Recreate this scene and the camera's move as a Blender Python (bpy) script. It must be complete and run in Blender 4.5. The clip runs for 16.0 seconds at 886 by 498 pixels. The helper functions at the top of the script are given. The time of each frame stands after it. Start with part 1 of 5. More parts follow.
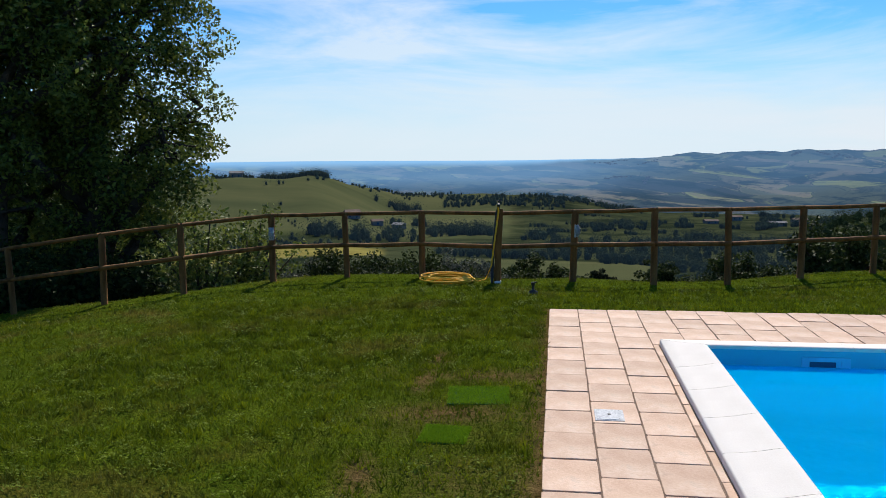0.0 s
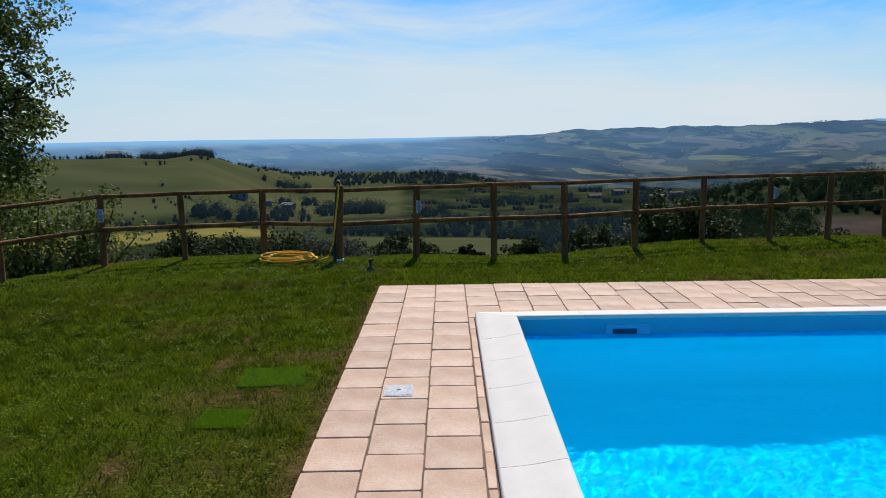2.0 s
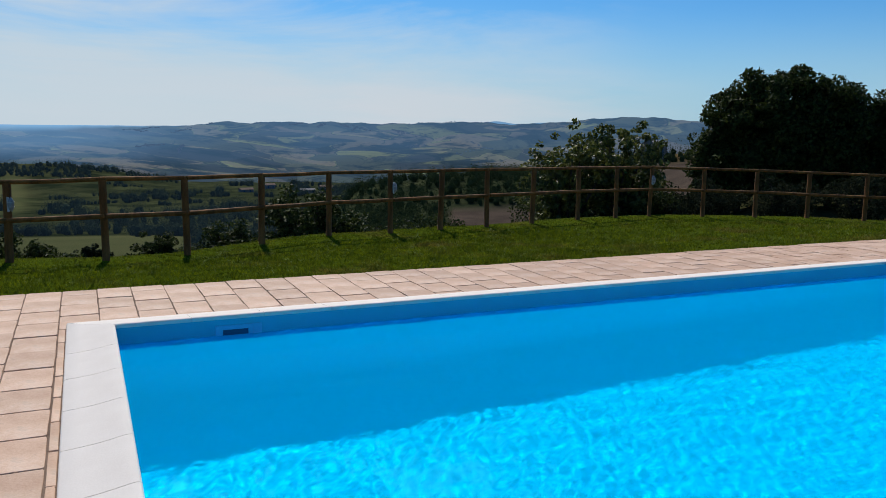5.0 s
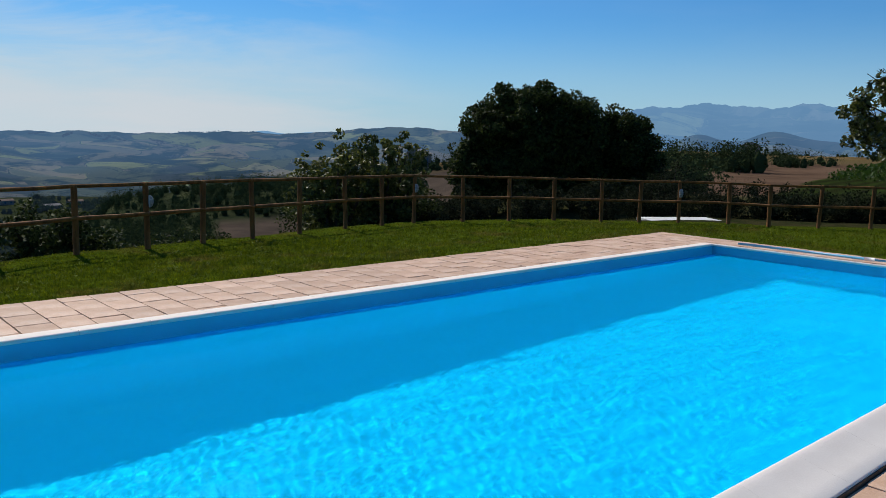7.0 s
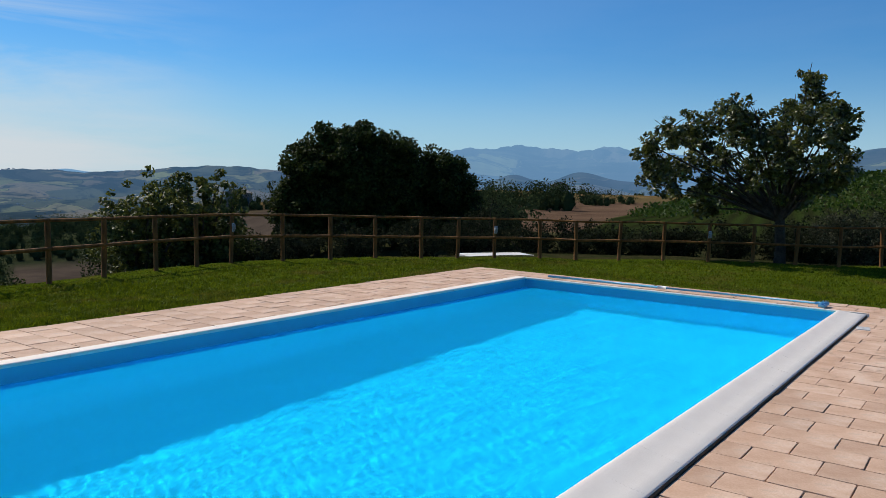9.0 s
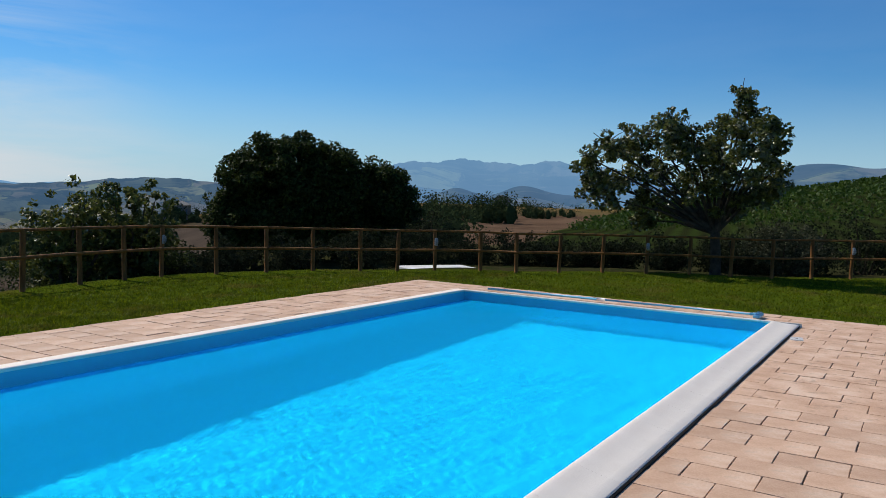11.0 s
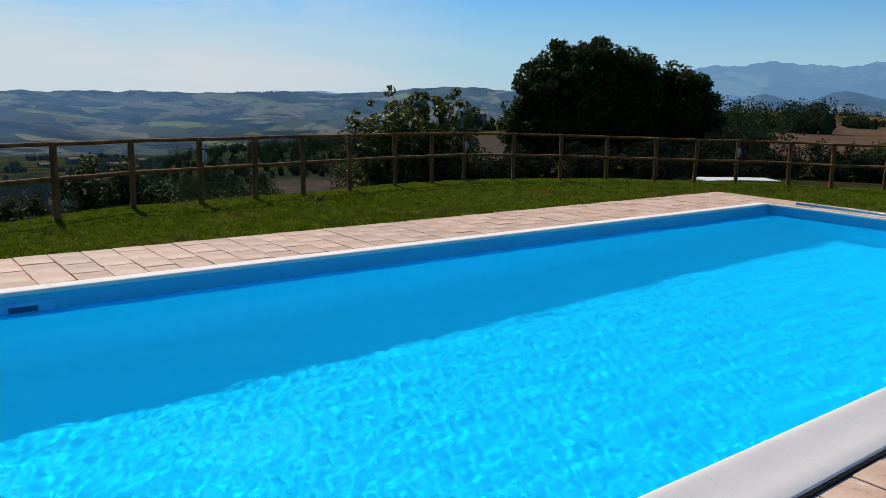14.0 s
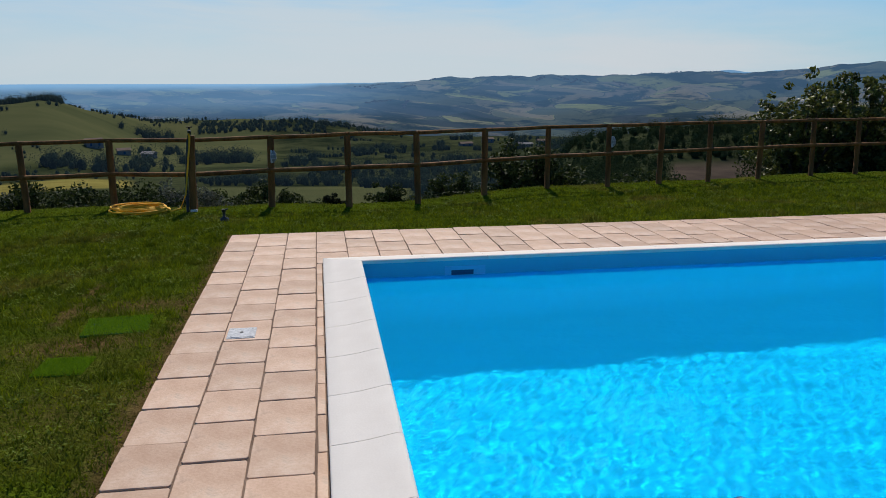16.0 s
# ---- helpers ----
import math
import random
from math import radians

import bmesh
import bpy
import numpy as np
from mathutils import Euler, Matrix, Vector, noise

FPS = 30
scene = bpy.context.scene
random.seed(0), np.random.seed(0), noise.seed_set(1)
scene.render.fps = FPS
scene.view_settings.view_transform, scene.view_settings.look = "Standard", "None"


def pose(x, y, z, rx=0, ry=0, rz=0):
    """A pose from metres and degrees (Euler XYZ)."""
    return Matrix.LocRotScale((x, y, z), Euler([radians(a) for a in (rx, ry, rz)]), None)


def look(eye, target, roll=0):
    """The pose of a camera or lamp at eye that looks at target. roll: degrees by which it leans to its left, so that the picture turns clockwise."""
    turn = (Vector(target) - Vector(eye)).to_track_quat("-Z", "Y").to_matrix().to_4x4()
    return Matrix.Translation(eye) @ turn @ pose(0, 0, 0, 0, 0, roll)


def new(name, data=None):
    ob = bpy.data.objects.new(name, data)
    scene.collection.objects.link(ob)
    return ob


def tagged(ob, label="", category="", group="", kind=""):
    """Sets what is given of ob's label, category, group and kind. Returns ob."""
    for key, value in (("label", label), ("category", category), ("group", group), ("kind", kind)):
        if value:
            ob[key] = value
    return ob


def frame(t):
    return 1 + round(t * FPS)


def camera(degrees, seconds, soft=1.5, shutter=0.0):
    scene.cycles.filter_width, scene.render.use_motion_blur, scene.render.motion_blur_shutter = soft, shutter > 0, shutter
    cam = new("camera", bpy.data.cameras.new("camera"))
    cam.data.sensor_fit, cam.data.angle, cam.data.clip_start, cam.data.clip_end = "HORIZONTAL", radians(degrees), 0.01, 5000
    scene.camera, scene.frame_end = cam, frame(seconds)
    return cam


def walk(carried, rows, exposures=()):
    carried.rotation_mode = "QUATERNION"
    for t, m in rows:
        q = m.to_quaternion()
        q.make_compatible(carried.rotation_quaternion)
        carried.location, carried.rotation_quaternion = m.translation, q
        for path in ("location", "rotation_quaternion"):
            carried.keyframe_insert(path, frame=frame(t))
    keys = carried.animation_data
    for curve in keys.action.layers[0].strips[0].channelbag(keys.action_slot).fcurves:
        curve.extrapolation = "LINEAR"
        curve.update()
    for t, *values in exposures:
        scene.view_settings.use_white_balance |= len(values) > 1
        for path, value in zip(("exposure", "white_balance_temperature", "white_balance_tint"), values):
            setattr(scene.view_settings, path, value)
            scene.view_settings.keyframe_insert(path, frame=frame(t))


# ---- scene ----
cam = camera(59.0, 16.0, 0.6)
PATH = [
    (0, (-1.234, -6.565, 1.652), (-1.519, -4.602, 1.404), -0.6),
    (0.5, (-1.068, -6.526, 1.643), (-1.286, -4.555, 1.384), -0.7),
    (1, (-0.932, -6.504, 1.619), (-1.082, -4.528, 1.352), -0.7),
    (1.5, (-0.746, -6.467, 1.622), (-0.834, -4.489, 1.337), -0.7),
    (2, (-0.555, -6.41, 1.616), (-0.569, -4.434, 1.309), -0.9),
    (2.5, (-0.344, -6.4, 1.619), (-0.273, -4.427, 1.297), -1.1),
    (3, (-0.227, -6.384, 1.624), (-0.035, -4.419, 1.301), -0.6),
    (3.5, (-0.201, -6.338, 1.614), (0.144, -4.394, 1.295), -0.0),
    (4, (-0.2, -6.321, 1.619), (0.314, -4.415, 1.299), 0.6),
    (4.5, (-0.176, -6.317, 1.62), (0.497, -4.461, 1.299), 0.9),
    (5, (-0.163, -6.333, 1.624), (0.666, -4.541, 1.304), 1.2),
    (7.3, (-0.124, -6.425, 1.631), (1.246, -4.991, 1.366), 0.91),
    (7.5, (-0.121, -6.401, 1.631), (1.285, -5.001, 1.381), 0.61),
    (8, (-0.117, -6.425, 1.607), (1.37, -5.106, 1.388), 0.96),
    (8.5, (-0.085, -6.469, 1.604), (1.472, -5.228, 1.413), 1.3),
    (9, (-0.08, -6.474, 1.612), (1.537, -5.31, 1.438), 1.51),
    (9.5, (-0.04, -6.504, 1.571), (1.62, -5.399, 1.414), 1.75),
    (9.7, (-0.018, -6.507, 1.563), (1.655, -5.421, 1.412), 1.85),
    (11.8, (0.22, -6.352, 1.593), (1.92, -5.308, 1.457), 1.74),
    (12, (0.221, -6.348, 1.594), (1.901, -5.27, 1.46), 1.74),
    (12.5, (0.203, -6.344, 1.584), (1.815, -5.168, 1.44), 1.73),
    (13, (0.109, -6.366, 1.571), (1.623, -5.077, 1.357), 2.42),
    (13.5, (-0.02, -6.429, 1.563), (1.359, -5.013, 1.256), 2.34),
    (14, (-0.064, -6.497, 1.572), (1.133, -4.941, 1.187), 1.34),
    (14.5, (-0.146, -6.539, 1.595), (0.835, -4.852, 1.161), 1.13),
    (14.8, (-0.245, -6.556, 1.606), (0.614, -4.807, 1.164), 1.06),
    (15, (-0.265, -6.584, 1.623), (0.498, -4.791, 1.175), 0.86),
    (15.5, (-0.368, -6.738, 1.647), (0.175, -4.865, 1.2), 0.38),
    (16, (-0.325, -6.776, 1.663), (-0.022, -4.848, 1.224), -0.2),
]
walk(cam, [(t, look(eye, target, roll)) for t, eye, target, roll in PATH], [(0, 0.1, 6500, 10), (1, 0.06, 6500, 10), (1.5, -0.04, 6500, 10), (3, -0.12, 6450, 10), (3.5, -0.28, 6450, 10), (5, -0.29, 6450, 10), (7.5, -0.28, 6600, 10), (9, -0.2, 6700, 10), (12.5, -0.2, 6700, 10), (14.5, -0.25, 6600, 10), (15, -0.31, 6600, 10), (16, -0.31, 6600, 10)])

# ---- world, sun, exposure ----
SUN_AZ, SUN_EL = 7.0, 47.0          # degrees: from +y towards +x, and above the horizon


def node(nt, kind, **values):
    n = nt.nodes.new(kind)
    for key, v in values.items():
        n.inputs[key.replace("_", " ")].default_value = v
    return n


def setup_world():
    w = bpy.data.worlds.new("sky")
    scene.world = w
    w.use_nodes = True
    nt = w.node_tree
    nt.nodes.clear()
    out = nt.nodes.new("ShaderNodeOutputWorld")
    bg = nt.nodes.new("ShaderNodeBackground")
    bg.inputs["Strength"].default_value = 0.08
    sky = nt.nodes.new("ShaderNodeTexSky")
    sky.sky_type = "NISHITA"
    sky.sun_disc = False
    sky.sun_elevation = radians(SUN_EL)
    sky.sun_rotation = radians(SUN_AZ)
    sky.air_density, sky.dust_density, sky.ozone_density = 1.0, 0.2, 3.0
    # thin streaks of high cloud
    co = nt.nodes.new("ShaderNodeTexCoord")
    mp = nt.nodes.new("ShaderNodeMapping")
    mp.inputs["Scale"].default_value = (1.2, 1.5, 6.5)
    mp.inputs["Location"].default_value = (0.35, 0.2, 0.45)
    mp.inputs["Rotation"].default_value = (0.0, radians(4), 0.3)
    nt.links.new(co.outputs["Generated"], mp.inputs["Vector"])
    nz = node(nt, "ShaderNodeTexNoise", Scale=2.1, Detail=8.0, Roughness=0.6, Distortion=0.5)
    nt.links.new(mp.outputs[0], nz.inputs["Vector"])
    ramp = nt.nodes.new("ShaderNodeMapRange")
    ramp.inputs["From Min"].default_value, ramp.inputs["From Max"].default_value = 0.40, 0.62
    ramp.inputs["To Max"].default_value = 0.8
    nt.links.new(nz.outputs["Fac"], ramp.inputs["Value"])
    mix = nt.nodes.new("ShaderNodeMix")
    mix.data_type = "RGBA"
    mix.inputs["B"].default_value = (9.2, 10.2, 10.9, 1)
    part_of = nt.nodes.new("ShaderNodeSeparateXYZ")
    nt.links.new(co.outputs["Generated"], part_of.inputs[0])
    where = nt.nodes.new("ShaderNodeMapRange")
    where.interpolation_type = "SMOOTHSTEP"
    where.inputs["From Min"].default_value, where.inputs["From Max"].default_value = 0.74, 1.0
    where.inputs["To Min"].default_value, where.inputs["To Max"].default_value = 0.03, 1.0
    nt.links.new(part_of.outputs["Y"], where.inputs["Value"])
    veil = nt.nodes.new("ShaderNodeMath")
    veil.operation = "MULTIPLY"
    nt.links.new(ramp.outputs[0], veil.inputs[0])
    nt.links.new(where.outputs[0], veil.inputs[1])
    nt.links.new(veil.outputs[0], mix.inputs["Factor"])
    tint = nt.nodes.new("ShaderNodeMix")
    tint.data_type, tint.blend_type = "RGBA", "MULTIPLY"
    tint.inputs["Factor"].default_value = 1.0
    tint.inputs["B"].default_value = (0.42, 0.96, 1.45, 1)
    nt.links.new(sky.outputs[0], tint.inputs["A"])
    nt.links.new(tint.outputs["Result"], mix.inputs["A"])
    # paler air towards the horizon
    sep = nt.nodes.new("ShaderNodeSeparateXYZ")
    nt.links.new(co.outputs["Generated"], sep.inputs[0])
    low = nt.nodes.new("ShaderNodeMapRange")
    low.interpolation_type = "SMOOTHERSTEP"
    low.inputs["From Min"].default_value, low.inputs["From Max"].default_value = -0.02, 0.175
    low.inputs["To Min"].default_value, low.inputs["To Max"].default_value = 0.75, 0.0
    nt.links.new(sep.outputs["Z"], low.inputs["Value"])
    pale = nt.nodes.new("ShaderNodeMix")
    pale.data_type = "RGBA"
    pale.inputs["B"].default_value = (6.3, 8.9, 10.8, 1)
    nt.links.new(low.outputs[0], pale.inputs["Factor"])
    nt.links.new(mix.outputs["Result"], pale.inputs["A"])
    near_sun = nt.nodes.new("ShaderNodeMapRange")
    near_sun.interpolation_type = "SMOOTHSTEP"
    near_sun.inputs["From Min"].default_value, near_sun.inputs["From Max"].default_value = 0.76, 1.0
    nt.links.new(sep.outputs["Y"], near_sun.inputs["Value"])
    band = nt.nodes.new("ShaderNodeMapRange")
    band.interpolation_type = "SMOOTHERSTEP"
    band.inputs["From Min"].default_value, band.inputs["From Max"].default_value = -0.02, 0.17
    band.inputs["To Min"].default_value, band.inputs["To Max"].default_value = 0.68, 0.0
    nt.links.new(sep.outputs["Z"], band.inputs["Value"])
    both = nt.nodes.new("ShaderNodeMath")
    both.operation = "MULTIPLY"
    nt.links.new(near_sun.outputs[0], both.inputs[0])
    nt.links.new(band.outputs[0], both.inputs[1])
    glow = nt.nodes.new("ShaderNodeMix")
    glow.data_type = "RGBA"
    glow.inputs["B"].default_value = (9.5, 10.3, 11.0, 1)
    nt.links.new(both.outputs[0], glow.inputs["Factor"])
    nt.links.new(pale.outputs["Result"], glow.inputs["A"])
    # a low bank of thin cloud over the far ridge
    bank_map = nt.nodes.new("ShaderNodeMapping")
    bank_map.inputs["Scale"].default_value = (2.0, 2.0, 14.0)
    nt.links.new(co.outputs["Generated"], bank_map.inputs["Vector"])
    bank_noise = node(nt, "ShaderNodeTexNoise", Scale=1.6, Detail=6.0, Roughness=0.55)
    nt.links.new(bank_map.outputs[0], bank_noise.inputs["Vector"])
    bank = nt.nodes.new("ShaderNodeMapRange")
    bank.inputs["From Min"].default_value, bank.inputs["From Max"].default_value = 0.38, 0.60
    bank.inputs["To Max"].default_value = 0.46
    nt.links.new(bank_noise.outputs["Fac"], bank.inputs["Value"])
    fade = bank.outputs[0]
    for socket, lo, hi, a, b in ((sep.outputs["Z"], 0.035, 0.085, 1.0, 0.0), (sep.outputs["Y"], 0.70, 0.88, 0.0, 1.0), (sep.outputs["X"], 0.1, 0.4, 0.25, 1.0)):
        f = nt.nodes.new("ShaderNodeMapRange")
        f.interpolation_type = "SMOOTHSTEP"
        for key, value in (("From Min", lo), ("From Max", hi), ("To Min", a), ("To Max", b)):
            f.inputs[key].default_value = value
        nt.links.new(socket, f.inputs["Value"])
        k = nt.nodes.new("ShaderNodeMath")
        k.operation = "MULTIPLY"
        nt.links.new(fade, k.inputs[0])
        nt.links.new(f.outputs[0], k.inputs[1])
        fade = k.outputs[0]
    cloud = nt.nodes.new("ShaderNodeMix")
    cloud.data_type = "RGBA"
    cloud.inputs["B"].default_value = (10.2, 10.1, 10.5, 1)
    nt.links.new(fade, cloud.inputs["Factor"])
    nt.links.new(glow.outputs["Result"], cloud.inputs["A"])
    nt.links.new(cloud.outputs["Result"], bg.inputs["Color"])
    nt.links.new(bg.outputs[0], out.inputs[0])


setup_world()
sun = new("sun", bpy.data.lights.new("sun", "SUN"))
sun.data.cycles.is_caustics_light = True
sun.data.energy, sun.data.angle, sun.data.color = 4.7, radians(0.53), (1.0, 0.94, 0.85)
sa, se = radians(SUN_AZ), radians(SUN_EL)
SUN_DIR = Vector((math.sin(sa) * math.cos(se), math.cos(sa) * math.cos(se), math.sin(se)))
sun.matrix_world = look(SUN_DIR * 60, (0, 0, 0))


# ---- materials ----
def principled(name, color=(0.5, 0.5, 0.5), rough=0.6, metal=0.0):
    m = bpy.data.materials.new(name)
    m.use_nodes = True
    b = m.node_tree.nodes["Principled BSDF"]
    b.inputs["Base Color"].default_value = (*color, 1)
    b.inputs["Roughness"].default_value = rough
    b.inputs["Metallic"].default_value = metal
    b.inputs["Specular IOR Level"].default_value = 0.5 if rough < 0.6 else 0.2
    return m, m.node_tree, b


def mix_rgb(nt, fac, a, b, mode="MIX"):
    n = nt.nodes.new("ShaderNodeMix")
    n.data_type, n.blend_type = "RGBA", mode
    for key, v in (("Factor", fac), ("A", a), ("B", b)):
        if isinstance(v, (tuple, list)):
            n.inputs[key].default_value = (*v, 1) if len(v) == 3 else v
        elif isinstance(v, (int, float)):
            n.inputs[key].default_value = v
        else:
            nt.links.new(v, n.inputs[key])
    return n.outputs["Result"]


def coords(nt, scale=(1, 1, 1), turn=0.0):
    co = nt.nodes.new("ShaderNodeTexCoord")
    mp = nt.nodes.new("ShaderNodeMapping")
    mp.inputs["Scale"].default_value = scale
    mp.inputs["Rotation"].default_value = (0, 0, turn)
    nt.links.new(co.outputs["Object"], mp.inputs["Vector"])
    return mp.outputs[0]


def noise_tex(nt, vec, scale, detail=4.0, rough=0.55, lo=0.35, hi=0.65):
    n = node(nt, "ShaderNodeTexNoise", Scale=scale, Detail=detail, Roughness=rough)
    nt.links.new(vec, n.inputs["Vector"])
    r = nt.nodes.new("ShaderNodeMapRange")
    r.inputs["From Min"].default_value, r.inputs["From Max"].default_value = lo, hi
    nt.links.new(n.outputs["Fac"], r.inputs["Value"])
    return r.outputs[0]


def bump(nt, bsdf, height, strength=0.3, distance=0.01):
    b = node(nt, "ShaderNodeBump", Strength=strength, Distance=distance)
    nt.links.new(height, b.inputs["Height"])
    nt.links.new(b.outputs[0], bsdf.inputs["Normal"])


def mottled(name, dark, light, scale, rough=0.7, fine=40.0, relief=0.2, dist=0.004, metal=0.0, stretch=(1, 1, 1), vary=0.0):
    """Two colours in large blotches and fine grain, with relief; vary: brightness from piece to piece."""
    m, nt, b = principled(name, light, rough, metal)
    v = coords(nt, stretch)
    big = noise_tex(nt, v, scale)
    small = noise_tex(nt, v, fine, 6.0)
    c = mix_rgb(nt, big, dark, light)
    c = mix_rgb(nt, 0.25, c, mix_rgb(nt, small, dark, light))
    if vary:
        info = nt.nodes.new("ShaderNodeObjectInfo")
        r = nt.nodes.new("ShaderNodeMapRange")
        r.inputs["To Min"].default_value, r.inputs["To Max"].default_value = 1 - vary, 1 + vary
        nt.links.new(info.outputs["Random"], r.inputs["Value"])
        hsv = nt.nodes.new("ShaderNodeHueSaturation")
        nt.links.new(r.outputs[0], hsv.inputs["Value"])
        nt.links.new(c, hsv.inputs["Color"])
        c = hsv.outputs[0]
    nt.links.new(c, b.inputs["Base Color"])
    bump(nt, b, small, relief, dist)
    return m


def leaf_mat(name, dark, light, rough=0.6, through_light=0.35, gloss=0.25):
    m, nt, b = principled(name, light, rough)
    b.inputs["Specular IOR Level"].default_value = gloss
    geo = nt.nodes.new("ShaderNodeNewGeometry")
    c = mix_rgb(nt, geo.outputs["Random Per Island"], dark, light)
    nt.links.new(c, b.inputs["Base Color"])
    tr = nt.nodes.new("ShaderNodeBsdfTranslucent")
    nt.links.new(c, tr.inputs["Color"])
    mx = nt.nodes.new("ShaderNodeMixShader")
    mx.inputs[0].default_value = through_light
    out = nt.nodes["Material Output"]
    nt.links.new(b.outputs[0], mx.inputs[1])
    nt.links.new(tr.outputs[0], mx.inputs[2])
    nt.links.new(mx.outputs[0], out.inputs["Surface"])
    return m


def grass_mat():
    """Blades: green to yellow-green, with dry patches."""
    m = leaf_mat("grass blades", (0.108, 0.142, 0.004), (0.27, 0.305, 0.010), 0.6, 0.38, 0.1)
    nt = m.node_tree
    b = nt.nodes["Principled BSDF"]
    tr = [n for n in nt.nodes if n.bl_idname == "ShaderNodeBsdfTranslucent"][0]
    green = b.inputs["Base Color"].links[0].from_socket
    v = coords(nt)
    dry = noise_tex(nt, v, 0.8, 5, 0.6, 0.52, 0.70)
    c = mix_rgb(nt, dry, green, (0.24, 0.18, 0.035))
    c = mix_rgb(nt, noise_tex(nt, v, 2.6, 4, 0.6, 0.35, 0.65), mix_rgb(nt, 0.6, c, (0.03, 0.055, 0.003)), c)
    c = mix_rgb(nt, noise_tex(nt, coords(nt, (1, 1.8, 1)), 5.5, 4, 0.65, 0.40, 0.56), mix_rgb(nt, 0.55, c, (0.025, 0.045, 0.003)), c)
    nt.links.new(c, b.inputs["Base Color"])
    nt.links.new(c, tr.inputs["Color"])
    return m


def ground_mat():
    m, nt, b = principled("ground", rough=0.95)
    v = coords(nt)
    # lawn: green with dry and worn patches
    big, mid, fine = noise_tex(nt, v, 0.35), noise_tex(nt, v, 2.2), noise_tex(nt, v, 45, 6)
    b.inputs["Specular IOR Level"].default_value = 0.0
    lawn = mix_rgb(nt, mid, (0.050, 0.085, 0.005), (0.095, 0.135, 0.009))
    lawn = mix_rgb(nt, noise_tex(nt, v, 0.8, 5, 0.6, 0.55, 0.72), lawn, (0.13, 0.105, 0.022))
    lawn = mix_rgb(nt, fine, (0.045, 0.058, 0.006), lawn)
    # slope beyond the fence: dry grass
    wild = mix_rgb(nt, mid, (0.050, 0.044, 0.020), (0.022, 0.030, 0.010))
    # farmland: parcels of green, straw and earth
    fv = coords(nt, (0.004, 0.0065, 0.0), 0.5)
    vor = node(nt, "ShaderNodeTexVoronoi", Scale=1.0, Randomness=0.9)
    nt.links.new(fv, vor.inputs["Vector"])
    ramp = nt.nodes.new("ShaderNodeValToRGB")
    el = ramp.color_ramp.elements
    ramp.color_ramp.interpolation = "CONSTANT"
    el[0].color, el[1].color = (0.10, 0.12, 0.035, 1), (0.15, 0.15, 0.05, 1)
    el[1].position = 0.25
    for p, c in ((0.5, (0.075, 0.10, 0.03, 1)), (0.66, (0.19, 0.17, 0.065, 1)), (0.84, (0.12, 0.135, 0.05, 1))):
        el.new(p).color = c
    sep = nt.nodes.new("ShaderNodeSeparateColor")
    nt.links.new(vor.outputs["Color"], sep.inputs[0])
    nt.links.new(sep.outputs[0], ramp.inputs["Fac"])
    field = mix_rgb(nt, noise_tex(nt, v, 0.03, 6), mix_rgb(nt, 0.7, ramp.outputs[0], (0.038, 0.045, 0.022)), mix_rgb(nt, 0.5, ramp.outputs[0], (0.052, 0.060, 0.027)))

    def zone(name):
        a = nt.nodes.new("ShaderNodeAttribute")
        a.attribute_name = name
        return a.outputs["Fac"]

    c = mix_rgb(nt, zone("far"), wild, field)
    c = mix_rgb(nt, zone("scrub"), c, mix_rgb(nt, noise_tex(nt, v, 0.03, 7, 0.7, 0.38, 0.62), (0.014, 0.021, 0.012), (0.052, 0.060, 0.028)))
    c = mix_rgb(nt, zone("pasture"), c, mix_rgb(nt, noise_tex(nt, coords(nt, (0.5, 1, 1), 0.6), 0.02, 6), (0.056, 0.066, 0.030), (0.088, 0.092, 0.040)))
    earth = mix_rgb(nt, noise_tex(nt, v, 0.15, 6), (0.092, 0.058, 0.038), (0.145, 0.092, 0.060))
    c = mix_rgb(nt, zone("ploughed"), c, earth)
    c = mix_rgb(nt, zone("fallow"), c, mix_rgb(nt, noise_tex(nt, v, 0.15, 6), (0.055, 0.043, 0.034), (0.085, 0.065, 0.050)))
    c = mix_rgb(nt, zone("meadow"), c, mix_rgb(nt, noise_tex(nt, v, 0.08, 6), (0.16, 0.135, 0.035), (0.23, 0.195, 0.055)))
    c = mix_rgb(nt, zone("straw"), c, mix_rgb(nt, noise_tex(nt, v, 0.08, 6), (0.12, 0.080, 0.034), (0.18, 0.122, 0.052)))
    wave = node(nt, "ShaderNodeTexWave", Scale=0.12, Distortion=0.6, Detail=2.0)
    nt.links.new(coords(nt, (1, 1, 0), 1.35), wave.inputs["Vector"])
    c = mix_rgb(nt, zone("vines"), c, mix_rgb(nt, wave.outputs["Fac"], (0.018, 0.022, 0.008), (0.026, 0.040, 0.010)))
    c = mix_rgb(nt, zone("lawn"), c, lawn)
    c = mix_rgb(nt, zone("soil"), c, mix_rgb(nt, noise_tex(nt, v, 14, 5), (0.065, 0.038, 0.016), (0.17, 0.10, 0.045)))
    nt.links.new(c, b.inputs["Base Color"])
    bump(nt, b, fine, 0.6, 0.03)
    return m


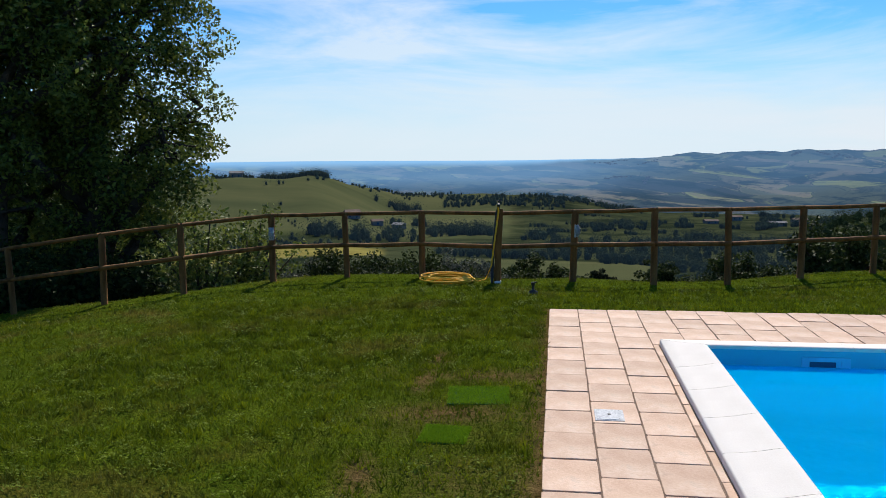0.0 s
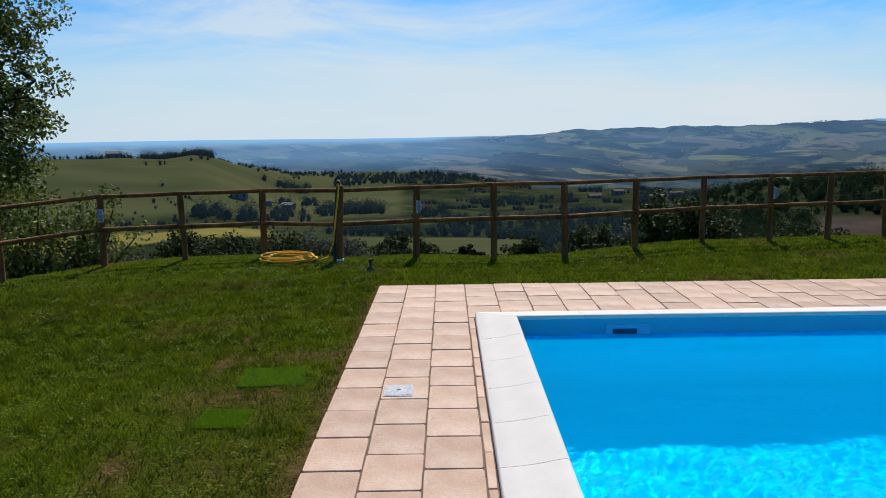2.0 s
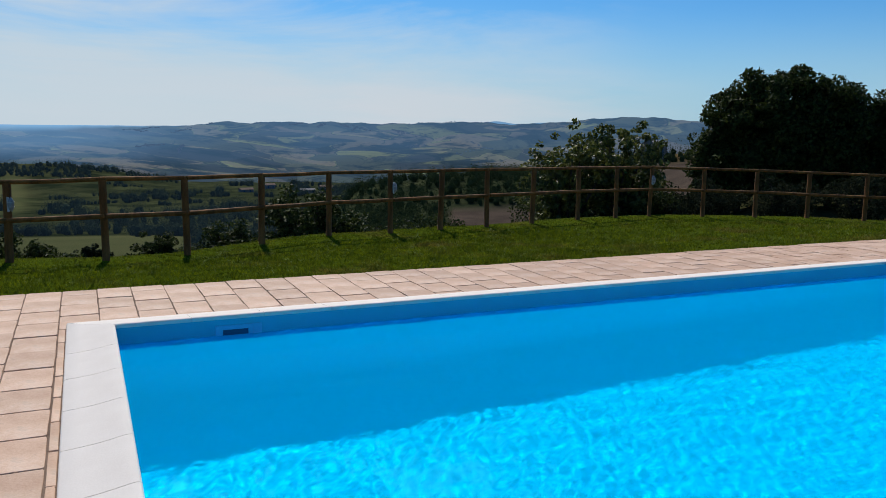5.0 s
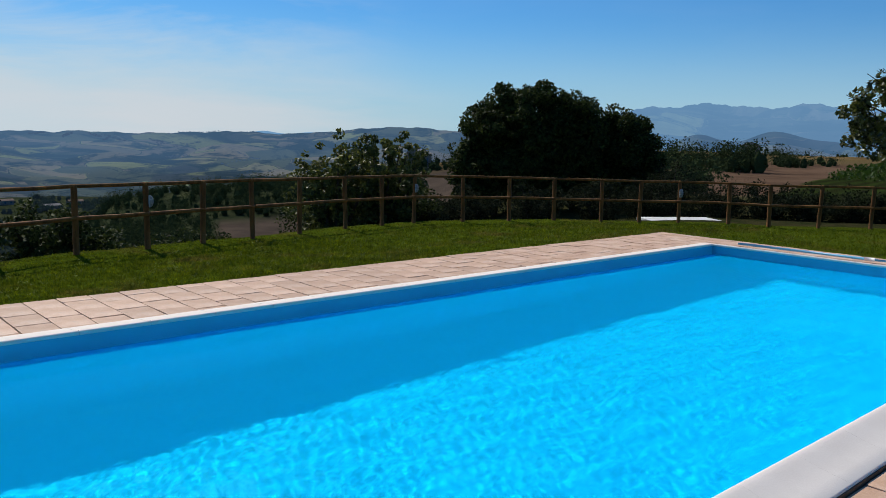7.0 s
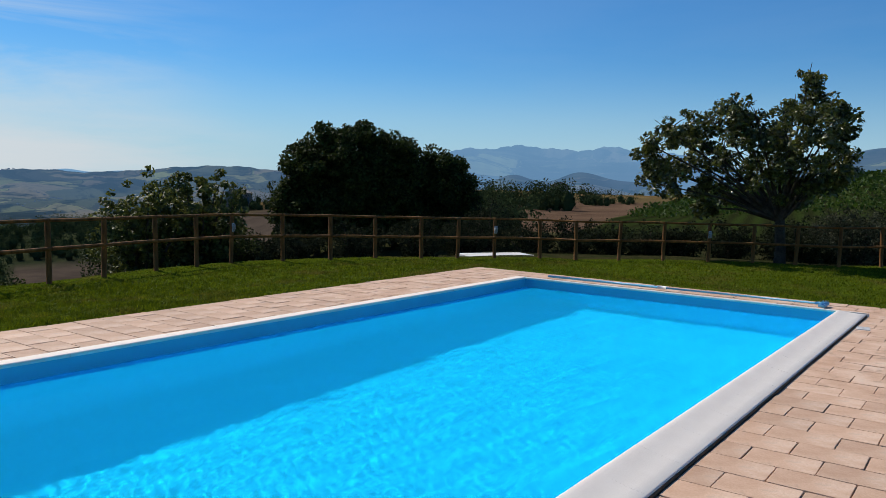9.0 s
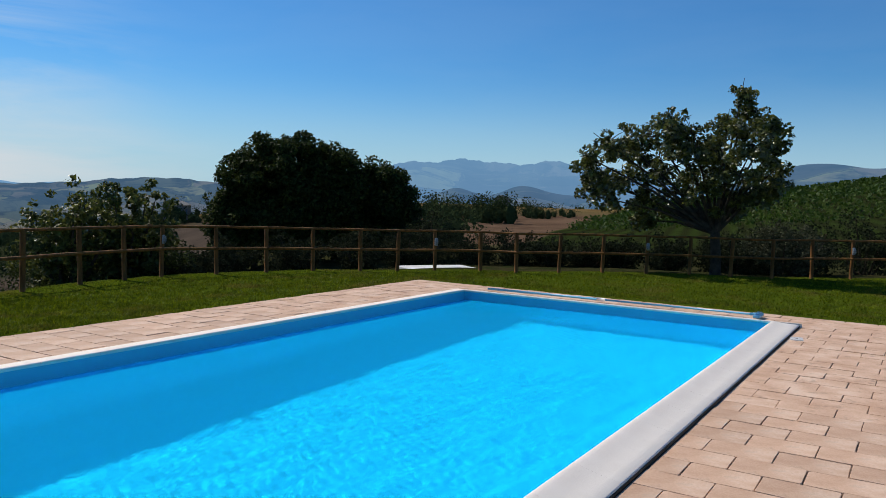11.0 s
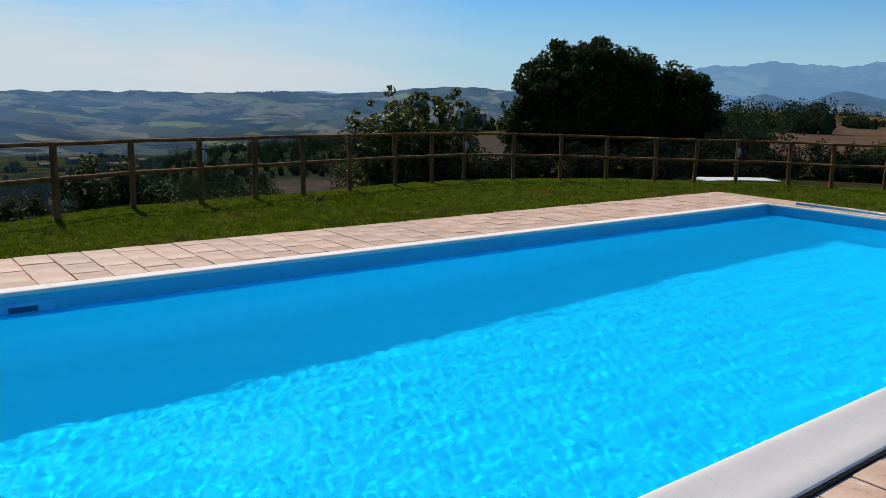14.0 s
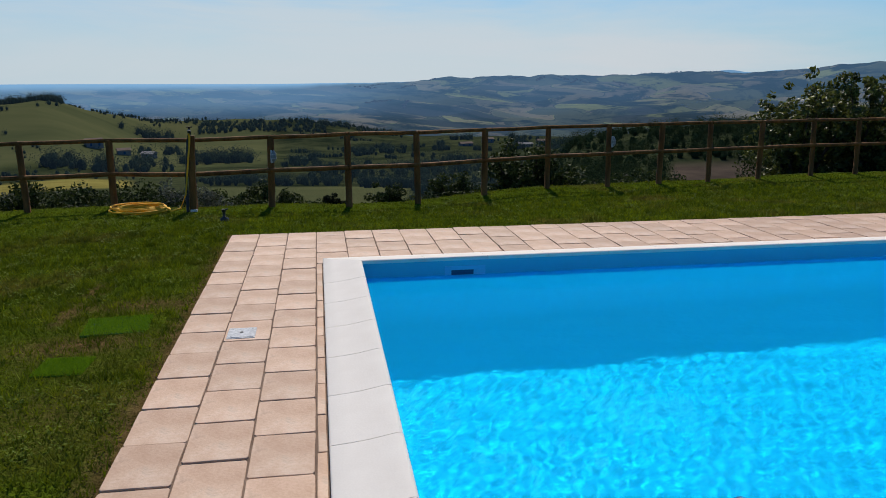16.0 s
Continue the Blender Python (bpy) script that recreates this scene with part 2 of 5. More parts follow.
def far_mat():
    """Distant country; kilometres of hazy air painted in by dimmed colour and blue emission."""
    m, nt, b = principled("distance", rough=1.0)
    b.inputs["Specular IOR Level"].default_value = 0.0
    plots = nt.nodes.new("ShaderNodeUVMap")
    plots.uv_map = "plots"
    # plot borders follow the lie of the land, so they wander
    bend = node(nt, "ShaderNodeTexNoise", Scale=1.6, Detail=5.0, Roughness=0.6)
    nt.links.new(plots.outputs[0], bend.inputs["Vector"])
    by = nt.nodes.new("ShaderNodeVectorMath")
    by.operation = "MULTIPLY_ADD"
    by.inputs[1].default_value = (0.4, 0.4, 0.0)
    nt.links.new(bend.outputs["Color"], by.inputs[0])
    nt.links.new(plots.outputs[0], by.inputs[2])
    fv = by.outputs[0]
    vor = node(nt, "ShaderNodeTexVoronoi", Scale=1.0, Randomness=1.0)
    vor.feature = "SMOOTH_F1"
    vor.inputs["Smoothness"].default_value = 0.2
    nt.links.new(fv, vor.inputs["Vector"])
    sep = nt.nodes.new("ShaderNodeSeparateColor")
    nt.links.new(vor.outputs["Color"], sep.inputs[0])
    ramp = nt.nodes.new("ShaderNodeValToRGB")
    el = ramp.color_ramp.elements
    ramp.color_ramp.interpolation = "EASE"
    el[0].color, el[1].color = (0.034, 0.042, 0.040, 1), (0.075, 0.090, 0.052, 1)
    el[1].position = 0.40
    for p, c in ((0.52, (0.145, 0.130, 0.092, 1)), (0.62, (0.035, 0.042, 0.036, 1)), (0.78, (0.20, 0.225, 0.085, 1)), (0.90, (0.175, 0.155, 0.10, 1))):
        el.new(p).color = c
    nt.links.new(sep.outputs[0], ramp.inputs["Fac"])
    woods = noise_tex(nt, fv, 1.0, 8, 0.68, 0.49, 0.57)
    c = mix_rgb(nt, woods, ramp.outputs[0], (0.012, 0.022, 0.016))
    hedge = node(nt, "ShaderNodeTexVoronoi", Scale=1.0, Randomness=1.0)
    hedge.feature = "DISTANCE_TO_EDGE"
    nt.links.new(fv, hedge.inputs["Vector"])
    line = nt.nodes.new("ShaderNodeMath")
    line.operation = "LESS_THAN"
    line.inputs[1].default_value = 0.008
    nt.links.new(hedge.outputs["Distance"], line.inputs[0])
    c = mix_rgb(nt, line.outputs[0], c, (0.03, 0.042, 0.028))
    c = mix_rgb(nt, noise_tex(nt, fv, 6.0, 6, 0.6, 0.3, 0.7), mix_rgb(nt, 0.35, c, (0.03, 0.035, 0.03)), c)
    c = mix_rgb(nt, 0.06, c, (0.085, 0.085, 0.075))
    # painted haze: the air attribute dims the colour and raises a blue glow
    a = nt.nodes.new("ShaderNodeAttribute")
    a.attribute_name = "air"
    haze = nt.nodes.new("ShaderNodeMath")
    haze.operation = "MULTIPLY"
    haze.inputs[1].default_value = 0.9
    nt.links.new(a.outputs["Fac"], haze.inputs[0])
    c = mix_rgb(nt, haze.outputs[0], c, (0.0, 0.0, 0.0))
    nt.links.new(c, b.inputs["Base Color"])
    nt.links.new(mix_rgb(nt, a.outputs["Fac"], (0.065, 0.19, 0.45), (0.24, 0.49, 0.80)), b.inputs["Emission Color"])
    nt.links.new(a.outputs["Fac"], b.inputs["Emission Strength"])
    return m


def water_mat():
    m = bpy.data.materials.new("water")
    m.use_nodes = True
    nt = m.node_tree
    v = coords(nt)
    relief = node(nt, "ShaderNodeBump", Strength=0.11, Distance=0.02)
    nt.links.new(noise_tex(nt, v, 18.0, 3, 0.5, 0.0, 1.0), relief.inputs["Height"])
    refr = nt.nodes.new("ShaderNodeBsdfRefraction")
    refr.inputs["Color"].default_value = (0.10, 0.94, 1.0, 1)
    refr.inputs["Roughness"].default_value = 0.0
    refr.inputs["IOR"].default_value = 1.33
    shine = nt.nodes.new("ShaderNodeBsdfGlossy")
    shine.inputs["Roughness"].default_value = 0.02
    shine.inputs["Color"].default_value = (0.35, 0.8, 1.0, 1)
    fresnel = node(nt, "ShaderNodeFresnel", IOR=1.33)
    for n in (refr, shine, fresnel):
        nt.links.new(relief.outputs[0], n.inputs["Normal"])
    half = nt.nodes.new("ShaderNodeMath")
    half.operation = "MULTIPLY"
    half.inputs[1].default_value = 0.2
    nt.links.new(fresnel.outputs[0], half.inputs[0])
    b = nt.nodes.new("ShaderNodeMixShader")
    nt.links.new(half.outputs[0], b.inputs[0])
    nt.links.new(refr.outputs[0], b.inputs[1])
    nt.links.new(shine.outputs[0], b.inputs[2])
    nt.nodes.remove(nt.nodes["Principled BSDF"])
    # blue diffuse stands in for light scattered in the milky water, lifting its shade
    scatter_fill = nt.nodes.new("ShaderNodeBsdfDiffuse")
    scatter_fill.inputs["Color"].default_value = (0.0, 0.66, 1.0, 1)
    mx = nt.nodes.new("ShaderNodeMixShader")
    mx.inputs[0].default_value = 0.30
    nt.links.new(b.outputs[0], mx.inputs[1])
    nt.links.new(scatter_fill.outputs[0], mx.inputs[2])
    nt.links.new(mx.outputs[0], nt.nodes["Material Output"].inputs["Surface"])
    return m


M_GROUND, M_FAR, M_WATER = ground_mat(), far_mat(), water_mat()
M_TILE = mottled("cream concrete paver", (0.485, 0.297, 0.19), (0.685, 0.48, 0.343), 3.0, 0.62, 60, 0.2, 0.004, vary=0.10)


def weather(m, color, scale, lo, hi, amount):
    """Smudges of dirt over a material, each with a shape of its own."""
    nt = m.node_tree
    b = nt.nodes["Principled BSDF"]
    old = b.inputs["Base Color"].links[0].from_socket
    spot = noise_tex(nt, coords(nt), scale, 5, 0.65, lo, hi)
    k = nt.nodes.new("ShaderNodeMath")
    k.operation = "MULTIPLY"
    k.inputs[1].default_value = amount
    nt.links.new(spot, k.inputs[0])
    nt.links.new(mix_rgb(nt, k.outputs[0], old, color), b.inputs["Base Color"])


weather(M_TILE, (0.24, 0.16, 0.11), 7.0, 0.56, 0.72, 0.55)
weather(M_TILE, (0.70, 0.58, 0.47), 3.0, 0.55, 0.75, 0.5)
M_MORTAR = mottled("sand bed", (0.13, 0.085, 0.06), (0.25, 0.175, 0.125), 4, 0.95, 80, 0.5, 0.004)
# dark brown that puts the shade of the coping's outer face into colour
M_EDGE = mottled("shaded coping edge", (0.075, 0.048, 0.032), (0.14, 0.092, 0.064), 5, 0.95, 70, 0.6, 0.004)
M_COPING = mottled("white coping stone", (0.73, 0.67, 0.595), (0.81, 0.755, 0.68), 2.0, 0.8, 90, 0.15, 0.002, vary=0.012)
M_LINER = mottled("blue pool liner", (0.0, 0.585, 0.92), (0.003, 0.615, 0.94), 1.2, 0.5, 30, 0.05, 0.002)
M_LINER_WALL = mottled("blue liner wall", (0.0, 0.60, 0.94), (0.003, 0.63, 0.96), 1.2, 0.45, 30, 0.05, 0.002)
M_BAND = mottled("dark blue liner band", (0.035, 0.40, 0.56), (0.042, 0.44, 0.61), 1.2, 0.4, 30, 0.05, 0.002)
M_WOOD = mottled("impregnated pine", (0.085, 0.034, 0.008), (0.26, 0.110, 0.026), 3, 0.75, 50, 0.5, 0.004, stretch=(3, 3, 0.6))
M_BARK = mottled("bark", (0.034, 0.027, 0.020), (0.095, 0.073, 0.054), 6, 0.95, 30, 0.9, 0.02)
M_LEAF_POPLAR = leaf_mat("poplar leaves", (0.032, 0.055, 0.011), (0.23, 0.26, 0.046), 0.5, 0.36, 0.2)
M_LEAF_OAK = leaf_mat("oak leaves", (0.010, 0.018, 0.005), (0.066, 0.086, 0.020), 0.6, 0.25, 0.08)
M_LEAF_FIG = leaf_mat("fig leaves", (0.026, 0.038, 0.008), (0.155, 0.165, 0.034), 0.48, 0.35, 0.3)
M_LEAF_FRUIT = leaf_mat("fruit tree leaves", (0.016, 0.025, 0.006), (0.165, 0.175, 0.036), 0.33, 0.34, 0.6)
M_LEAF_OLIVE = leaf_mat("olive leaves", (0.010, 0.014, 0.006), (0.042, 0.050, 0.027), 0.8, 0.2, 0.02)
M_LEAF_WOOD = leaf_mat("far woods", (0.026, 0.040, 0.018), (0.056, 0.076, 0.030), 0.9, 0.15, 0.0)
# valley haze painted into these leaves with a weak bluish emission
M_LEAF_HAZE = leaf_mat("woods with painted haze", (0.022, 0.034, 0.020), (0.060, 0.078, 0.040), 0.9, 0.15, 0.0)
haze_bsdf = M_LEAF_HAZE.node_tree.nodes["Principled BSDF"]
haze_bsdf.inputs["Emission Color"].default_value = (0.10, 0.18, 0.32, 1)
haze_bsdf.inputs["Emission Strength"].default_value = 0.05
M_LEAF_VINE = leaf_mat("vine leaves", (0.028, 0.058, 0.007), (0.064, 0.108, 0.015), 0.6, 0.3, 0.15)
M_LEAF_GREY = leaf_mat("grey bush leaves", (0.05, 0.055, 0.036), (0.19, 0.195, 0.14), 0.8, 0.2, 0.05)
M_LEAF_PALE = leaf_mat("pale olive leaves", (0.026, 0.031, 0.017), (0.095, 0.10, 0.060), 0.8, 0.2, 0.05)
# haze over the far ridge put into its trees as blue emission
M_LEAF_RIDGE, _, ridge_bsdf = principled("ridge trees with painted haze", (0.022, 0.030, 0.026), 1.0)
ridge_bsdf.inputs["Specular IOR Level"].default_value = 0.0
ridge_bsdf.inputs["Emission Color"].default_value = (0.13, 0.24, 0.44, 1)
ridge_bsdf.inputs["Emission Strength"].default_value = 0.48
M_GRASS = grass_mat()
M_WHITE = mottled("white plastic", (0.72, 0.72, 0.70), (0.80, 0.80, 0.79), 8, 0.4, 80, 0.05, 0.001)
M_STEEL = mottled("stainless steel", (0.55, 0.55, 0.56), (0.65, 0.65, 0.66), 8, 0.18, 80, 0.02, 0.001, metal=1.0)
M_HOSE = mottled("yellow hose", (0.72, 0.35, 0.02), (0.85, 0.48, 0.035), 6, 0.6, 80, 0.1, 0.001)
M_BLACK = mottled("black plastic", (0.012, 0.012, 0.013), (0.03, 0.03, 0.03), 10, 0.5, 80, 0.1, 0.001)
M_TURF = mottled("green turf lid", (0.035, 0.095, 0.012), (0.06, 0.15, 0.02), 12, 0.9, 120, 0.8, 0.01)
M_BLUE = mottled("blue plastic", (0.10, 0.38, 0.62), (0.14, 0.46, 0.72), 8, 0.35, 80, 0.05, 0.001)
M_CONCRETE = mottled("pale concrete", (0.55, 0.54, 0.52), (0.72, 0.71, 0.69), 3, 0.8, 60, 0.3, 0.004)


# ---- building helpers ----
def part(name, bm, material, parent=None, label=""):
    me = bpy.data.meshes.new(name)
    bm.to_mesh(me)
    bm.free()
    me.materials.append(material)
    ob = new(name, me)
    ob.parent = parent
    return tagged(ob, label=label)


def from_arrays(name, verts, faces, material, parent=None, smooth=False):
    """A mesh from arrays: faces all of one size."""
    me = bpy.data.meshes.new(name)
    verts, faces = np.asarray(verts, float), np.asarray(faces, int)
    me.vertices.add(len(verts))
    me.vertices.foreach_set("co", verts.ravel())
    k = faces.shape[1]
    me.loops.add(faces.size)
    me.loops.foreach_set("vertex_index", faces.ravel())
    me.polygons.add(len(faces))
    me.polygons.foreach_set("loop_start", np.arange(len(faces)) * k)
    me.polygons.foreach_set("loop_total", np.full(len(faces), k))
    me.polygons.foreach_set("use_smooth", np.full(len(faces), smooth))
    me.update(calc_edges=True)
    me.materials.append(material)
    ob = new(name, me)
    ob.parent = parent
    return ob


def box(bm, x0, y0, z0, x1, y1, z1, bevel=0.0, m=None):
    r = bmesh.ops.create_cube(bm, size=1.0)
    mat = Matrix.Translation(((x0 + x1) / 2, (y0 + y1) / 2, (z0 + z1) / 2)) @ Matrix.Diagonal((x1 - x0, y1 - y0, z1 - z0, 1))
    bmesh.ops.transform(bm, matrix=(m @ mat) if m else mat, verts=r["verts"])
    if bevel:
        es = {e for v in r["verts"] for e in v.link_edges}
        bmesh.ops.bevel(bm, geom=list(es), offset=bevel, segments=2, affect="EDGES", profile=0.6)
    return bm


def tube(bm, points, radii, sides=8, cap=True):
    """A round tube through points, with a radius at each."""
    points = [Vector(p) for p in points]
    rings = []
    up = Vector((0.3, 0.2, 1)).normalized()
    for i, p in enumerate(points):
        d = (points[min(i + 1, len(points) - 1)] - points[max(i - 1, 0)]).normalized()
        a = d.cross(up)
        if a.length < 0.05:
            a = d.cross(Vector((1, 0, 0)))
        a.normalize()
        b = d.cross(a)
        r = radii[i] if isinstance(radii, (list, tuple)) else radii
        rings.append([bm.verts.new(p + r * (math.cos(t) * a + math.sin(t) * b)) for t in [2 * math.pi * k / sides for k in range(sides)]])
    for r0, r1 in zip(rings, rings[1:]):
        for k in range(sides):
            f = bm.faces.new((r0[k], r0[(k + 1) % sides], r1[(k + 1) % sides], r1[k]))
            f.smooth = True
    if cap:
        bm.faces.new(rings[0])
        bm.faces.new(rings[-1][::-1])
    return bm


def empty(name, at, label, category, group="", kind=""):
    ob = new(name)
    ob.location = at
    return tagged(ob, label, category, group, kind)


def smooth(x, a, b):
    t = np.clip((np.asarray(x, float) - a) / (b - a), 0, 1)
    return t * t * (3 - 2 * t)


def bell(x, c, w):
    return np.exp(-(((np.asarray(x, float) - c) / w) ** 2))


# ---- plan ----
POOL_L, POOL_W = 11.28, 4.74                # inner edge of the coping: x 0 to 11.28, y -4.74 to 0
COPE = 0.33
DECK_Z = -0.045
DECK = (-1.30, -9.6, 12.55, 1.81)           # x0, y0, x1, y1 of the paving
WATER_Z = -0.122
RIPPLE = 0.0125
TILE_X, TILE_Y = 0.3033, 0.417
SOUTH_X, SOUTH_Y, SOUTH_W, SOUTH_L = 4.812, -5.243, 0.2915, 0.430     # a column edge and a joint of the long terrace, paver width and length

# fence posts, from one end to the other
POSTS = [(-12.2, 3.9), (-10.6, 3.75), (-8.97, 3.54), (-7.35, 3.22), (-6.35, 3.54), (-5.29, 4.19), (-4.23, 4.36), (-3.15, 4.5), (-2.02, 4.09), (-1, 4.2),
         (0.06, 4.02), (1.04, 4.2), (2.12, 4.74), (3.25, 5.25), (4.34, 5.45), (5.33, 5.67), (6.29, 5.81), (7.4, 6.11), (8.6, 6.37), (9.6, 6.5),
         (10.51, 6.58), (11.56, 6.16), (12.62, 5.77), (13.57, 5.27), (14.41, 4.58), (15.15, 4.06), (15.87, 3.48), (16.72, 2.71), (17.05, 1.91), (17.8, 1.13),
         (18.76, 0.38), (19.48, -0.51), (19.95, -1.45), (20.35, -2.35), (20.7, -3.25), (21.5, -4.05), (22.3, -4.86), (23.1, -5.7), (23.9, -6.6)]
# how much each post stands above or below the even lawn
POST_NO = [0, 5, 6, 7, 9, 10, 11, 12, 13, 14, 15, 16, 20, 21, 22, 23, 26, 27, 33, 36]
POST_RISE = [0, 0, -0.035, -0.02, 0, 0.045, 0.045, 0.02, 0.015, 0.035, 0.04, 0.05, 0.05, 0.035, 0.02, -0.015, -0.02, -0.025, -0.025, 0]
EYE = np.array([-0.2, -6.5])


def worn_ground(x, y):
    """How bare the lawn is: along the paving, round the turf lids and in two faint ruts."""
    def rut(xa, ya, xb, yb, w):
        t = np.clip((y - ya) / (yb - ya), 0, 1)
        ends = smooth(y, ya, ya + 0.5) * (1 - smooth(y, yb - 0.5, yb))
        broken = np.clip(0.5 + 0.9 * np.sin(y * 5.1 + xa * 7) * np.sin(y * 2.3 + 1.0), 0, 1)
        return bell(x, xa + (xb - xa) * t + 0.03 * np.sin(y * 3.1), w) * ends * broken
    return np.maximum.reduce([bell(x, DECK[0], 0.07) * (y < DECK[3] + 0.1) * (x < 0), 0.9 * bell(np.hypot((x + 1.95) / 0.5, (y + 1.62) / 0.22), 0, 0.9),
                              0.8 * bell(np.hypot((x + 1.7) / 0.5, (y + 0.75) / 0.2), 0, 0.9), 0.8 * rut(-2.67, -4.4, -2.48, 1.2, 0.05), 0.9 * rut(-2.3, -3.4, -2.12, 0.9, 0.06),
                              0.4 * bell(np.hypot((x + 1.75) / 0.4, (y + 2.75) / 0.5), 0, 0.9)])


def lawn_z(x, y):
    x, y = np.asarray(x, float), np.asarray(y, float)
    out = np.maximum(np.maximum(DECK[0] - x, x - DECK[2]), np.maximum(y - DECK[3], 0))
    return DECK_Z - 0.005 - 0.10 * smooth(out, 0, 2.5) - 0.0152 * np.maximum(0, -x - 3.4) ** 2 - 0.06 * smooth(x, 2, 9) * smooth(out, 0, 2.5) - 0.012 * np.sin(x * 1.7) * np.cos(y * 1.3) * smooth(out, 0.1, 1)


def fence_side(x, y):
    """Signed distance to the fence: positive beyond it."""
    p = np.stack([x, y], -1)
    best = np.full(x.shape, 1e9)
    sign = np.ones(x.shape)
    pts = np.array(POSTS)
    for a, b in zip(pts[:-1], pts[1:]):
        d = b - a
        t = np.clip(((p - a) @ d) / (d @ d), 0, 1)
        q = p - (a + t[..., None] * d)
        l = np.hypot(q[..., 0], q[..., 1])
        s = d[0] * (p[..., 1] - a[1]) - d[1] * (p[..., 0] - a[0])
        near = l < best
        best, sign = np.where(near, l, best), np.where(near, np.sign(s), sign)
    return best * sign


def wobble(x, y, scale, seed):
    """Smooth uneven relief, -1 to 1."""
    rng = np.random.RandomState(seed)
    out = np.zeros(np.shape(x))
    for k in range(6):
        a, f, p = rng.uniform(0, 6.28), rng.uniform(0.6, 2.2) / scale, rng.uniform(0, 6.28)
        out += np.sin((x * math.cos(a) + y * math.sin(a)) * f * 6.28 + p) / 6 ** 0.5
    return out * 0.8


def country_elevation(az, r):
    """How high the near country stands above the eye's level, in degrees, by bearing and distance."""
    lr = np.log(np.maximum(r, 1.0))
    knots = np.log([15, 30, 60, 120, 250, 450, 700, 1000, 5000])
    left = np.interp(lr, knots, [-14, -12, -10.8, -9.2, -7.2, -5.6, -4.7, -4.5, -4.5])
    right = np.interp(lr, np.log([15, 30, 60, 100, 150, 220, 300, 450, 700, 5000]), [-7, -4.8, -3.8, -2.8, -1.9, -1.0, -0.7, -1.6, -2.6, -3.5])
    e = left + (right - left) * smooth(az, 34, 48)
    # green hill with a wood on it, falling away to a low wooded spur
    e = e + (3.25 * smooth(-az, 10.5, 18.5)) * bell(lr, math.log(600), 0.36)
    e = e + 1.5 * smooth(-az, -9, 3) * (1 - smooth(-az, 12, 19)) * bell(lr, math.log(760), 0.22)
    # wooded hill
    e = e + (2.5 * smooth(az, 15.5, 19.5) + 0.09 * np.clip(az - 19, 0, 22)) * (1 - smooth(az, 36, 46)) * bell(lr, math.log(240), 0.42)
    # vineyard slope
    e = e + 0.15 * np.clip(az - 70, 0, 30) * bell(lr, math.log(210), 0.75)
    return e


def ground_z(x, y):
    x, y = np.asarray(x, float), np.asarray(y, float)
    dx, dy = x - EYE[0], y - EYE[1]
    r, az = np.hypot(dx, dy), np.degrees(np.arctan2(dx, dy))
    # behind the walk the hill goes on level
    behind = smooth(np.abs(az - 30), 85, 120)
    e = country_elevation(az, r) * (1 - behind) - 2.0 * behind
    far = 1.65 + r * np.tan(np.radians(e)) + wobble(x, y, 90, 3) * np.clip(r / 260, 0, 1.1)
    side = fence_side(x, y)
    k = smooth(side, 0.25, 16)
    edge = lawn_z(x, y) - 0.22 * np.clip(side - 0.3, 0, 6) * (1 - smooth(az, 40, 62) * 0.75)
    k = np.where(behind > 0, np.maximum(k * (1 - behind), smooth(r, 30, 90) * behind), k)
    return edge * (1 - k) + far * k


